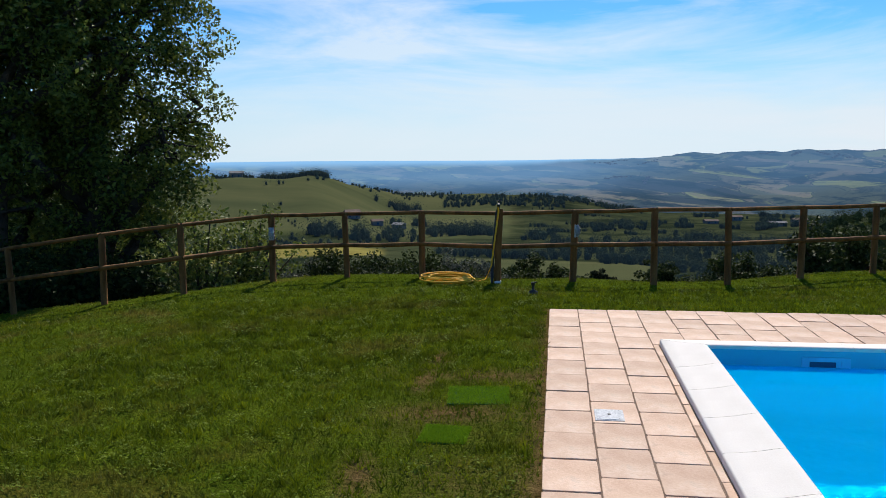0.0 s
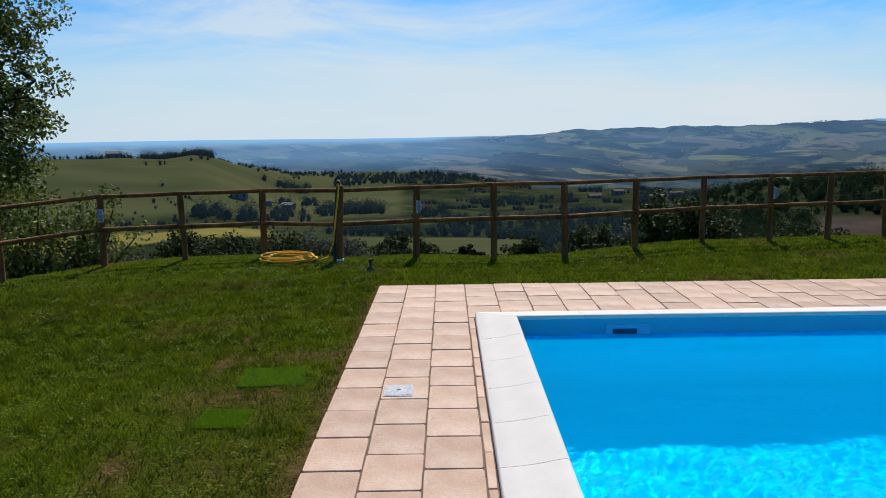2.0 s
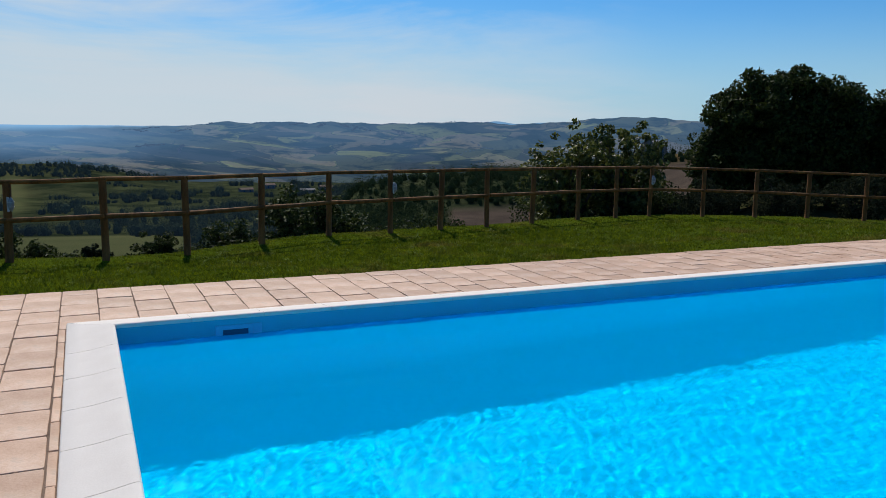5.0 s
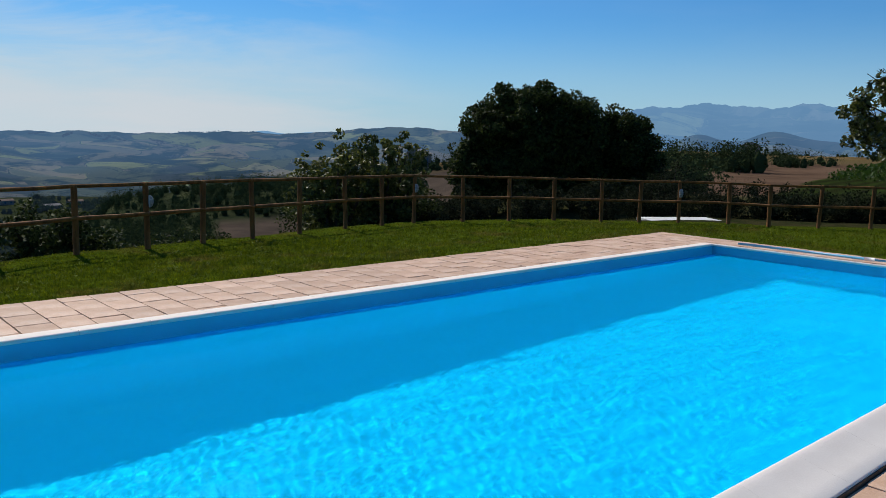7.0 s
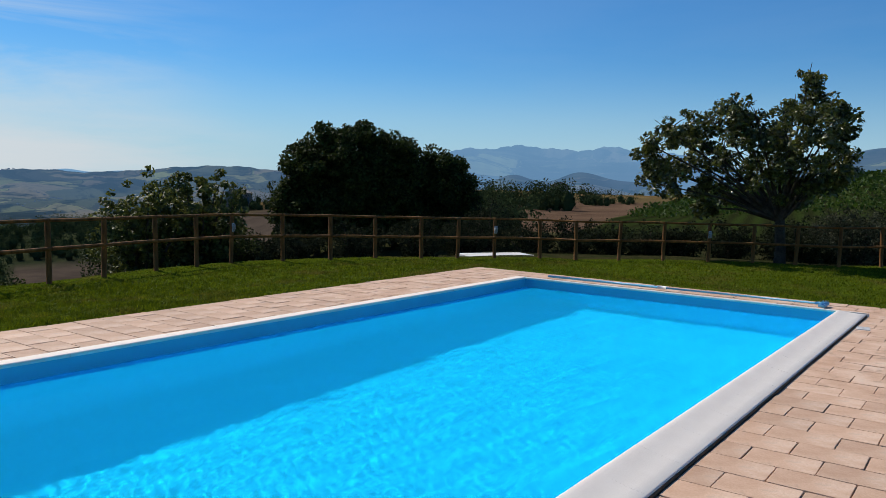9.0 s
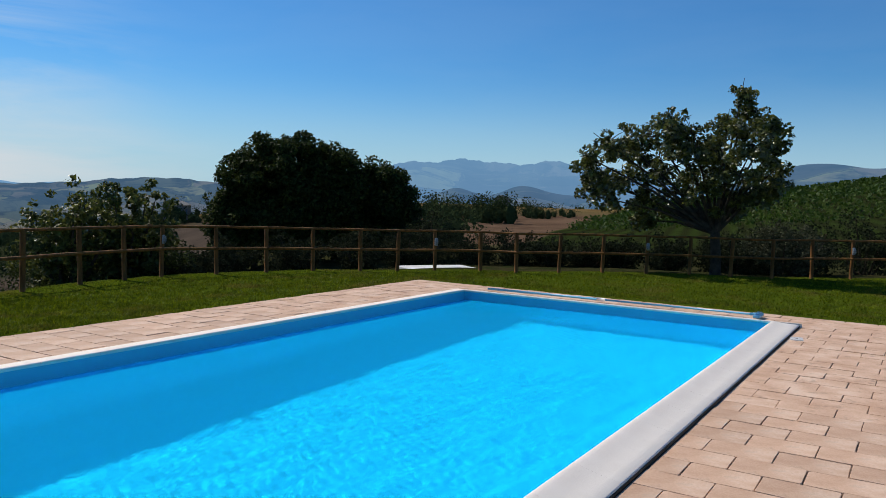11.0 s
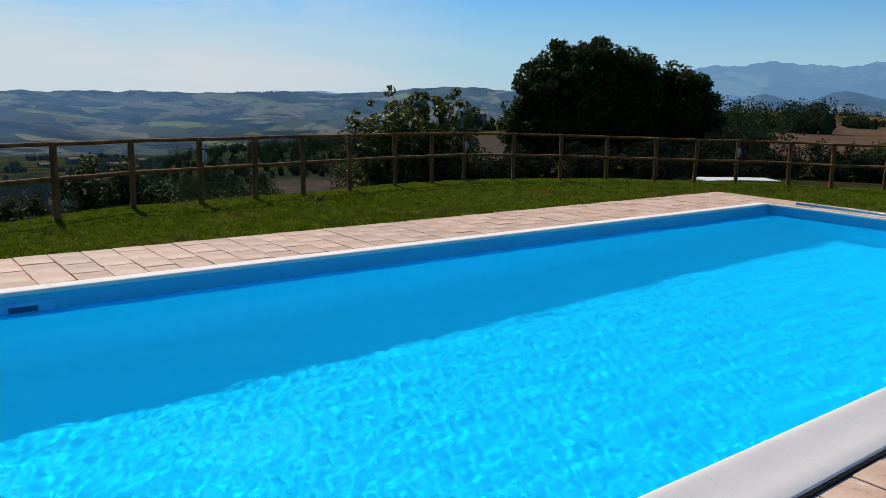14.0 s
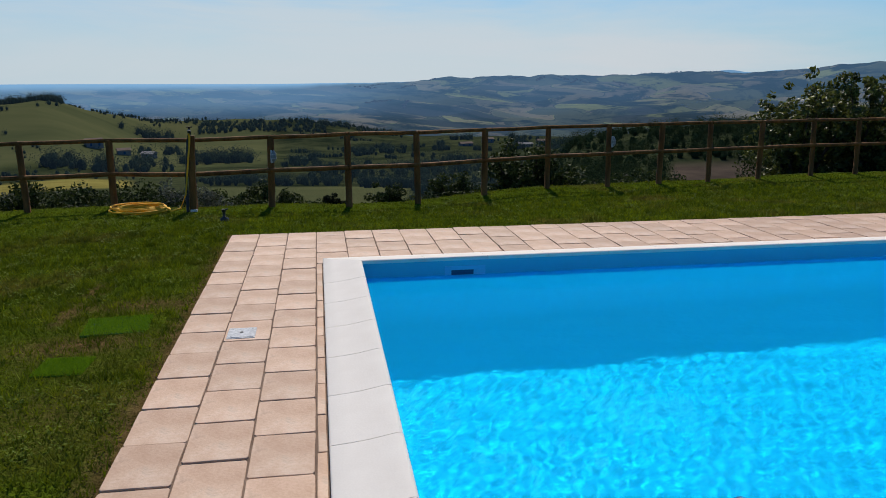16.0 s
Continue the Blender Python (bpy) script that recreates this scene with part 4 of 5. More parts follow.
# the poplars beyond the fence
tree("poplar", stand(-34.9, 17.6), 11.8, 2.0, 40, 98000, M_LEAF_POPLAR, 0.05, "tall dark-green poplar standing behind the fence", "tree", 11, crown_low=0.08, shape=0.35,
     fill=[(-0.4, 0, 0.8, 1.7), (-0.3, 0, 2.4, 1.8), (-0.2, 0, 4.2, 1.7), (-0.1, 0, 6.0, 1.5), (1.3, 0.8, 7.6, 1.2), (1.5, 0.9, 6.2, 1.1), (1.4, 0.9, 4.6, 0.8), (0.6, 0.4, 8.6, 1.2), (-1.2, -0.5, 7.6, 1.6), (-1.4, -0.6, 5.6, 1.6), (-1.3, -0.5, 9.4, 1.5), (0.5, 0.2, 7.0, 1.4), (0.6, 0.3, 5.0, 1.4), (1.2, 0.7, 3.6, 1.1), (1.4, 0.9, 5.4, 1.0), (1.0, 0.5, 2.4, 1.2), (1.3, 0.8, 6.9, 0.7)], group="poplars beyond the fence")
tree("poplar", stand(-41.2, 17.0), 12.5, 2.4, 34, 70000, M_LEAF_POPLAR, 0.05, "tall dark-green poplar standing behind the fence", "tree", 12, crown_low=0.08, shape=0.35,
     fill=[(0, 0, 1.6, 1.9), (0, 0, 3.2, 1.9), (0, 0, 5.2, 1.9), (0, 0, 7.0, 1.9)], group="poplars beyond the fence")
tree("poplar", stand(-36, 22), 10.0, 2.0, 26, 40000, M_LEAF_POPLAR, 0.055, "dark-green poplar farther behind the fence", "tree", 13, crown_low=0.05, shape=0.35,
     fill=[(0, 0, 1.6, 2.0), (0, 0, 3.2, 2.2), (0, 0, 5.2, 1.8)], group="poplars beyond the fence")
for k, (az, r, el, w) in enumerate([(-37.0, 16.0, -5.5, 2.6), (-40.5, 15.6, -5.0, 2.6), (-44.0, 15.4, -5.0, 2.8), (-33.5, 16.4, -6.0, 2.2)]):
    bush("undergrowth_bush", az, r, el, w, M_LEAF_OAK, 0.05, 5200, "dark leafy undergrowth below the poplars", "bush", 120 + k, "undergrowth below the poplars")
bush("poplar_sucker", -26.0, 14.3, -3.2, 1.5, M_LEAF_POPLAR, 0.04, 3000, "leafy yellowish poplar sucker behind the fence", "bush", 14)
bush("poplar_sucker", -29.5, 13.9, -3.6, 1.5, M_LEAF_POPLAR, 0.04, 3400, "leafy poplar sucker behind the fence", "bush", 15)
# oaks
def oak(az, r, top_el, rx, leaves, label, seed):
    h = height_to(az, r, top_el) * 1.1
    tree("oak_tree", stand(az, r), h * 0.78, rx * 0.75, 22, leaves, M_LEAF_OAK, 0.07, label, "tree", seed, crown_low=0.15, shape=0.3, group="oaks beyond the fence", dome=(rx, 0.2, h - 0.2))


oak(43.9, 28.6, 1.2, 0.95, 15000, "low dark evergreen oak beyond the fence", 25)
oak(45.2, 28.5, 4.1, 1.4, 34000, "broad dark evergreen oak beyond the fence", 23)
oak(47.9, 28, 4.45, 1.6, 50000, "broad dark evergreen oak beyond the fence", 21)
oak(48.9, 27.6, 3.3, 1.2, 24000, "dark evergreen oak beyond the fence", 27)
oak(50.7, 28, 3.75, 1.35, 32000, "dark evergreen oak beyond the fence", 24)
oak(54.3, 28.5, 2.75, 1.3, 30000, "smaller dark evergreen oak beyond the fence", 22)
# open fruit tree: low fork, lobes spreading one way and rising the other
def fruit_tree(az, r):
    x, y, z = stand(az, r)
    rng = np.random.RandomState(31)
    thing = empty("fruit_tree", (x, y, z), "open-crowned fruit tree by the fence", "tree")
    u = Vector((math.cos(radians(az)), -math.sin(radians(az)), 0))
    w = Vector((u.y, -u.x, 0))
    fork = u * -0.05 + Vector((0, 0, 1.15))
    bm = bmesh.new()
    tube(bm, [Vector((0, 0, -0.1)), Vector((0.02, 0, 0.4)), fork, fork + Vector((0, 0, 0.25))], [0.17, 0.13, 0.12, 0.08], 10)
    part("trunk", bm, M_BARK, thing)
    clumps = []
    bm = bmesh.new()
    for a, zz, rad in ((-3.35, 2.35, 0.45), (-3.15, 2.75, 0.4), (-2.75, 3.15, 0.5), (-2.9, 2.15, 0.5), (-2.3, 3.15, 0.55), (-2.2, 2.4, 0.65), (-1.7, 3.45, 0.55), (-1.5, 2.75, 0.7), (-1.15, 3.42, 0.44),
                       (-0.7, 3.4, 0.5), (-0.75, 2.7, 0.75), (-0.2, 3.15, 0.6), (-1.9, 1.75, 0.5), (-1.95, 1.2, 0.3), (-1.1, 1.9, 0.55), (-0.3, 2.1, 0.7), (0.1, 2.6, 0.7), (0.15, 3.75, 0.33), (0.5, 4.3, 0.3),
                       (0.9, 3.95, 0.26), (1.45, 3.45, 0.33), (1.5, 2.95, 0.4), (0.8, 2.75, 0.6), (1.0, 2.1, 0.6), (1.6, 2.45, 0.4), (0.4, 1.75, 0.5), (1.35, 1.85, 0.35), (-2.75, 1.75, 0.36), (0.45, 3.3, 0.35)):
        depth = rng.uniform(-1.3, 1.3)
        a = a * 0.78 if a > 0 else a
        c = u * a + w * depth * (1 - 0.15 * abs(a)) + Vector((0, 0, zz - z - (0.12 if a < 0 else 0.0)))
        mid = fork.lerp(c, 0.5) + Vector((0, 0, 0.12))
        limb = bmesh.new()
        tube(limb, [fork, fork.lerp(mid, 0.6), mid, mid.lerp(c, 0.6), c + (c - mid) * 0.25], [0.055, 0.042, 0.03, 0.02, 0.007], 6, cap=False)
        part("limb", limb, M_BARK, thing)
        rad *= 1.08
        for _ in range(int(15 * rad + 4)):
            d = rng.normal(size=3)
            o = Vector(d / np.linalg.norm(d)) * rad * rng.uniform(0.2, 1.3)
            clumps.append((c + o, rng.uniform(0.12, 0.27)))
            tube(bm, [c, c.lerp(c + o, 0.55) + Vector((0, 0, 0.04)), c + o], [0.014, 0.009, 0.004], 4, cap=False)
    tagged(part("branchwork", bm, M_BARK, thing), kind="stuff")
    v, f = leaf_cloud(rng, [tuple(c) for c, _ in clumps], [q for _, q in clumps], 21000, 0.066)
    from_arrays("crown", v, f, M_LEAF_FRUIT, thing)


fruit_tree(77.6, 21.3)
# young figs and bushes near the fence
bush("fig_tree", 37.2, 19.2, 0.6, 1.75, M_LEAF_FIG, 0.06, 9500, "leafy young fig tree behind the fence", "tree", 41, "figs behind the fence", True, 14)
bush("fig_tree", 33.6, 18.8, -0.8, 2.05, M_LEAF_FIG, 0.058, 7500, "leafy young fig tree behind the fence", "tree", 42, "figs behind the fence", True, 12)
bush("bush", 15.0, 14.8, -4.7, 1.75, M_LEAF_OAK, 0.045, 7500, "dark rounded bush behind the fence", "bush", 43)
for k, (az, r, el, w, m) in enumerate([(-23.0, 17.5, -7.6, 1.9, M_LEAF_GREY), (-20.4, 17.5, -7.4, 2.2, M_LEAF_OAK), (-17.6, 17.0, -7.3, 2.2, M_LEAF_OAK), (-15.6, 18.5, -7.5, 1.6, M_LEAF_OAK),
                                       (-13.2, 17.5, -7.3, 2.2, M_LEAF_OAK), (-10.6, 18, -7.4, 1.9, M_LEAF_GREY), (-8.4, 20, -7.6, 1.9, M_LEAF_OAK), (-6.2, 21, -8.0, 1.7, M_LEAF_OAK), (-3.4, 21, -7.7, 1.9, M_LEAF_OAK), (0.6, 22, -8.3, 1.1, M_LEAF_OLIVE), (9.6, 19, -7.4, 1.9, M_LEAF_OAK),
                                       (4.6, 21, -7.9, 1.4, M_LEAF_OAK), (21.0, 20, -7.0, 2.2, M_LEAF_OAK), (24.2, 21, -7.0, 1.9, M_LEAF_OAK), (33.5, 20, -4.4, 2.6, M_LEAF_OAK), (37.8, 20, -3.8, 2.4, M_LEAF_OAK), (40.5, 21, -3.9, 2.2, M_LEAF_OLIVE)]):
    bush("bush", az, r, el, w, m, 0.038 if m is M_LEAF_GREY else 0.043, 12000, "grey-green bush on the slope beyond the fence" if m in (M_LEAF_OLIVE, M_LEAF_GREY) else "dark green bush on the slope beyond the fence", "bush", 60 + k, "bushes on the slope")
for k, (az, r, el, w) in enumerate([(43.5, 22, -2.9, 2.0), (48, 22, -2.8, 2.2), (52.5, 22.5, -2.7, 2.2), (56, 23.5, -2.3, 2.2), (57.5, 26, -0.9, 2.6), (60.5, 24, -2.9, 2.2), (63.7, 24, -2.6, 2.0), (66.3, 24, -2.7, 2.0),
                                    (69.0, 24.5, -2.9, 2.0), (71.3, 24.5, -2.5, 1.6), (74.4, 24, -2.2, 2.0), (77.8, 24, -2.2, 2.0), (80.8, 24, -1.5, 1.8), (83.3, 24.5, -0.9, 2.0), (86.6, 26, -0.1, 2.6), (89.5, 26, 0.2, 2.8), (79.0, 23.0, -2.2, 1.9)]):
    bush("olive_tree", az, r, el, w * 0.82, M_LEAF_OLIVE, 0.04, 5200, "grey-green young olive tree beyond the fence", "tree", 90 + k, "olive trees beyond the fence")


bush("olive_tree", 81.8, 23.2, -0.8, 2.1, M_LEAF_PALE, 0.036, 12000, "pale grey-green olive bush beside the fruit tree", "tree", 131, "olive trees beyond the fence", False, 12)


# ---- woods and hedges of the country round ----
def woods(name, label, seed, groves, leaf):
    """Groves given as bearing, distance, spread in both, number, tree height: crowns of leaf clumps in one piece."""
    rng = np.random.RandomState(seed)
    vs, fs, base = [], [], 0
    for a0, a1, r0, r1, n, h, per in groves:
        # scattered ones stand in short hedge lines and clumps
        lines = max(1, n // 8) if n > 34 and n * 12 < (a1 - a0) * (r1 - r0) else 0
        heads = [(rng.uniform(a0, a1), math.exp(rng.uniform(math.log(r0), math.log(r1))), rng.uniform(0.25, 0.9), rng.uniform(-0.03, 0.03)) for _ in range(lines)]
        for _ in range(n):
            az, r = rng.uniform(a0, a1), math.exp(rng.uniform(math.log(r0), math.log(r1)))
            if heads:
                ha, hr, run, skew = heads[rng.randint(lines)]
                q = rng.uniform(-1, 1)
                az, r = ha + q * run, hr * (1 + q * skew + rng.normal(0, 0.004))
            x, y = at_bearing(az, r)
            z = float(ground_z(x, y))
            hh = h * rng.uniform(0.5, 1.1)
            w = hh * rng.uniform(0.75, 1.35)
            k = 7
            c = rng.normal(size=(k, 3)) * np.array([w * 0.30, w * 0.30, hh * 0.14]) + np.array([x, y, z + hh * 0.42])
            c[0] = (x, y, z + hh * 0.72)
            c[1] = (x, y, z + hh * 0.2)
            v, f = leaf_cloud(rng, c, np.full(k, w * 0.32), per, hh * 0.045, 1.0)
            vs.append(v), fs.append(f + base)
            base += len(v)
            # dense inside of the crown
            ring = [(math.cos(q) * w * 0.25, math.sin(q) * w * 0.25) for q in np.arange(6) * 1.047]
            core = [(x + p[0] * s * g, y + p[1] * s * g, z + hh * (lv + 0.10 * (g - 1))) for lv, s in ((0.02, 0.75), (0.2, 1.05), (0.38, 0.95), (0.54, 0.4)) for p in ring for g in (rng.uniform(0.5, 1.0),)]
            quads = [[l * 6 + i, l * 6 + (i + 1) % 6, (l + 1) * 6 + (i + 1) % 6, (l + 1) * 6 + i] for l in range(3) for i in range(6)] + [[18, 19, 20, 21], [18, 21, 22, 23]]
            vs.append(np.array(core)), fs.append(np.array(quads) + base)
            base += len(core)
    ob = from_arrays(name, np.concatenate(vs), np.concatenate(fs), leaf)
    return tagged(ob, label, "woods", kind="stuff")


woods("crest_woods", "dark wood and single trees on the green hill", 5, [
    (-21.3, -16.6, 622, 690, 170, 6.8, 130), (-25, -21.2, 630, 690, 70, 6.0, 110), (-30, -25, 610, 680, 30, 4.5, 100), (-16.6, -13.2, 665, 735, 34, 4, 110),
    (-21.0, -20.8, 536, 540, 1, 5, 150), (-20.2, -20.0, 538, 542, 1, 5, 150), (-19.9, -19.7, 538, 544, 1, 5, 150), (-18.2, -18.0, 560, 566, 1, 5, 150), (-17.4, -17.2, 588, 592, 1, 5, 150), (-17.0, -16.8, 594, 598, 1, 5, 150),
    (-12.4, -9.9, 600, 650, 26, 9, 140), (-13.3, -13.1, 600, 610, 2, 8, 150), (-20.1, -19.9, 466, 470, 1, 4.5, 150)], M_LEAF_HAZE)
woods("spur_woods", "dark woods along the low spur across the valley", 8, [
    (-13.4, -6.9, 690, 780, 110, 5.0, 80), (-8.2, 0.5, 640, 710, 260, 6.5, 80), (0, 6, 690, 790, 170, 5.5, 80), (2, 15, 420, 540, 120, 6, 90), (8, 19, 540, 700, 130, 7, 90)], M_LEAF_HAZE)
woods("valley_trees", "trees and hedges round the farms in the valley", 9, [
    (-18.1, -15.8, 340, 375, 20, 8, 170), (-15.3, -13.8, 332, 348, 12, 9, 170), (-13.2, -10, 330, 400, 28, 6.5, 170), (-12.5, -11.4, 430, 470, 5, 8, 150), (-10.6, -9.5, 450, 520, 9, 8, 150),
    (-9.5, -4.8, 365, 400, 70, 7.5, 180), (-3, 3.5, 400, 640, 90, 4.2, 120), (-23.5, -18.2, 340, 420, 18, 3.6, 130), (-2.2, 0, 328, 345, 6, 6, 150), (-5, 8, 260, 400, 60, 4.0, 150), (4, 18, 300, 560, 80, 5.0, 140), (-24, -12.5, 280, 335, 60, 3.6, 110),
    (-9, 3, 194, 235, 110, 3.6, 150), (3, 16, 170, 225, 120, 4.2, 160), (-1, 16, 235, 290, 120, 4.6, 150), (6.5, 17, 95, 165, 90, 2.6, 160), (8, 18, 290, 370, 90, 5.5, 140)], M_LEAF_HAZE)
woods("hill_woods", "dense dark wood covering the near hill", 6, [(16.8, 25, 125, 300, 270, 4.3, 190), (25, 32, 184, 300, 240, 4.3, 190), (32, 38.4, 125, 300, 190, 4.3, 190), (18, 25, 60, 110, 50, 2.8, 200), (32, 38.4, 60, 115, 80, 2.2, 200)], M_LEAF_WOOD)
woods("field_hedges", "dark trees and hedges between ploughed fields", 7, [(57, 63.2, 150, 170, 30, 6.0, 420), (63.8, 66.2, 185, 200, 12, 4.2, 300), (66, 67.8, 195, 205, 8, 3, 160), (63.4, 66.5, 290, 300, 14, 5, 160),
                                                                          (66.5, 70.5, 270, 300, 22, 2.5, 120), (39, 42, 205, 220, 16, 4, 160), (39.0, 40.0, 210, 214, 5, 7, 160), (55, 60, 60, 90, 20, 3.5, 220)], M_LEAF_WOOD)


def vineyard():
    """Rows of vines across the slope, each a ragged hedge of leaves."""
    rng = np.random.RandomState(12)
    across = np.array([math.cos(radians(82)), -math.sin(radians(82))])
    along = np.array([math.sin(radians(82)), math.cos(radians(82))])
    px, py = [], []
    for d in np.arange(128, 330, 3.4):
        s = rng.uniform(-d * 0.36, d * 0.4, int(d * 0.76 * (4 + 900 / d)))
        off = d + rng.normal(0, 0.25, len(s)) + 0.002 * s * s / 10
        px.append(EYE[0] + along[0] * off + across[0] * s)
        py.append(EYE[1] + along[1] * off + across[1] * s)
    x, y = np.concatenate(px), np.concatenate(py)
    r, az = np.hypot(x - EYE[0], y - EYE[1]), np.degrees(np.arctan2(x - EYE[0], y - EYE[1]))
    ok = az > 66.9 + (r - 125) * 0.05
    x, y = x[ok], y[ok]
    z = ground_z(x, y) + rng.uniform(0.2, 1.2, len(x))
    p = np.stack([x, y, z], -1)
    size = np.clip(0.0008 * np.hypot(x - EYE[0], y - EYE[1]), 0.09, 0.3)[:, None]
    a = rng.normal(size=p.shape) * size
    b = np.cross(a, rng.normal(size=p.shape)) * 1.2
    quad = np.stack([p - a, p - b * 0.6, p + a, p + b * 0.6], 1).reshape(-1, 3)
    ob = from_arrays("vineyard_rows", quad, np.arange(len(quad)).reshape(-1, 4), M_LEAF_VINE)
    return tagged(ob, "green rows of vines on the slope", "vines", kind="stuff")


vineyard()


def ridge_trees():
    """Small trees and hedge lines on the hills across the valley."""
    rng = np.random.RandomState(44)
    az, r = [], []
    for _ in range(30):
        a0, r0 = rng.uniform(0, 47), rng.choice([rng.uniform(2500, 2900), rng.uniform(2500, 2900), rng.uniform(1700, 2400)])
        n = rng.randint(8, 34)
        az.extend(a0 + np.linspace(0, rng.uniform(0.3, 1.8), n) + rng.normal(0, 0.05, n))
        r.extend(r0 + np.linspace(0, rng.uniform(-160, 160), n) + rng.normal(0, 14, n))
    az, r = np.array(az), np.clip(np.array(r), 1000, 4000)
    i = np.clip(np.searchsorted(FAR_AZ, az), 0, len(FAR_AZ) - 1)
    j = np.clip(np.searchsorted(FAR_R, r), 1, len(FAR_R) - 1)
    f = (r - FAR_R[j - 1]) / (FAR_R[j] - FAR_R[j - 1])
    z = FAR_Z[j - 1, i] * (1 - f) + FAR_Z[j, i] * f
    x, y = EYE[0] + r * np.sin(np.radians(az)), EYE[1] + r * np.cos(np.radians(az))
    h = rng.uniform(2.0, 4.6, len(x))
    c = np.repeat(np.stack([x, y, z + h * 0.45], -1), 3, 0) + rng.normal(size=(len(x) * 3, 3)) * np.repeat(h, 3)[:, None] * np.array([0.45, 0.45, 0.12])
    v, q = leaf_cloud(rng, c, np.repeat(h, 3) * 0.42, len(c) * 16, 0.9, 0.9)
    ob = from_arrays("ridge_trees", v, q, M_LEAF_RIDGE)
    return tagged(ob, "hazy trees and hedges on the far ridge", "woods", kind="stuff")


ridge_trees()


# ---- things on the lawn and round the pool ----
def lamp(x, y, z, towards):
    thing = empty("fence_lamp", (x, y, z), "white oval bulkhead lamp on a fence post", "lamp", "lamps on the fence")
    thing.rotation_euler = (0, 0, towards)
    thing.scale = (0.78, 0.78, 0.8)
    bm = bmesh.new()
    bmesh.ops.create_uvsphere(bm, u_segments=16, v_segments=10, radius=1)
    bmesh.ops.transform(bm, matrix=Matrix.Translation((0, -0.075, 0)) @ Matrix.Diagonal((0.055, 0.05, 0.10, 1)), verts=bm.verts[:])
    for f in bm.faces:
        f.smooth = True
    part("diffuser", bm, M_DIFFUSER, thing)
    bm = bmesh.new()
    box(bm, -0.05, -0.072, -0.115, 0.05, -0.04, 0.115, 0.02)
    base = part("base", bm, M_LAMP_BASE, thing, "grey plastic back plate")
    bm = bmesh.new()
    for zz in (-0.035, 0.035):
        tube(bm, [(0.062 * math.cos(a), -0.06 - 0.07 * math.sin(a), zz) for a in np.linspace(0, math.pi, 9)], 0.004, 5)
    tube(bm, [(0, -0.06 - 0.07 * math.sin(a), 0.112 * math.cos(a)) for a in np.linspace(0, math.pi, 11)], 0.004, 5)
    part("guard", bm, M_LAMP_BASE, base)


M_DIFFUSER = mottled("frosted lamp glass", (0.20, 0.20, 0.20), (0.28, 0.28, 0.28), 8, 0.3, 80, 0.05, 0.001)
M_LAMP_BASE = mottled("grey plastic", (0.35, 0.36, 0.37), (0.45, 0.46, 0.47), 8, 0.45, 80, 0.05, 0.001)
for n in (5, 9, 14, 20, 26, 31, 36):
    px, py = POSTS[n]
    qx, qy = POSTS[n + 1]
    lamp(px, py, post_foot(n) + 0.70, math.atan2(qy - py, qx - px) + {9: 1.25, 14: 1.0, 20: 0.8}.get(n, 0.15))


def hose():
    thing = empty("garden_hose", (-2.70, 3.98, 0), "yellow garden hose coiled on the lawn", "hose")
    gz = float(lawn_z(-2.70, 3.98))
    rng = random.Random(3)
    pts = []
    turns = 6
    for k in range(turns * 28):
        a = k / 28 * 2 * math.pi
        lap = k / 28
        r = 0.36 - 0.045 * (lap % 2.3) + 0.012 * math.sin(a * 1.7 + lap)
        pts.append(Vector((0.05 * math.sin(lap * 2.1) + r * math.cos(a), 0.03 * math.cos(lap * 1.3) + r * 0.95 * math.sin(a), gz + 0.035 + 0.012 * lap)))
    bm = bmesh.new()
    tube(bm, pts, 0.0125, 6)
    part("coil", bm, M_HOSE, thing)
    # the loose end rises along the post to the tap
    bm = bmesh.new()
    tube(bm, [pts[-1], Vector((0.42, -0.1, gz + 0.04)), Vector((0.52, -0.02, gz + 0.06)), Vector((0.60, 0.0, gz + 0.25)), Vector((0.645, 0.0, gz + 0.6)), Vector((0.68, 0.0, gz + 0.85)), Vector((0.70, -0.02, gz + 1.0)), Vector((0.69, -0.03, gz + 1.05))], 0.0125, 6)
    part("riser", bm, M_HOSE, thing)


hose()


def tap():
    x, y = POSTS[8]
    z = float(lawn_z(x, y))
    thing = empty("standpipe", (x, y, z), "dark upright board with a brass garden tap at the fence", "standpipe")
    bm = bmesh.new()
    box(bm, -0.05, -0.11, -0.1, 0.035, -0.06, 1.02, 0.006, Matrix.Rotation(radians(2.5), 4, "Y"))
    part("board", bm, M_WOOD, thing)
    bm = bmesh.new()
    tube(bm, [(-0.075, -0.09, 0.0), (-0.065, -0.09, 0.4), (-0.01, -0.09, 0.95), (0.02, -0.09, 1.06), (0.02, -0.12, 1.09), (0.02, -0.15, 1.07)], 0.02, 8)
    part("pipe", bm, M_BLACK, thing, "black plastic pipe")
    bm = bmesh.new()
    tube(bm, [(0.02, -0.10, 1.07), (0.02, -0.10, 1.13)], 0.012, 8)
    tube(bm, [(-0.02, -0.10, 1.13), (0.06, -0.10, 1.13)], 0.008, 6)
    part("tap_handle", bm, M_BLACK, thing)
    bm = bmesh.new()
    box(bm, -0.04, -0.12, 0.0, 0.05, -0.05, 0.035, 0.008)
    part("foot", bm, M_CONCRETE, thing, "pale foot block")


tap()


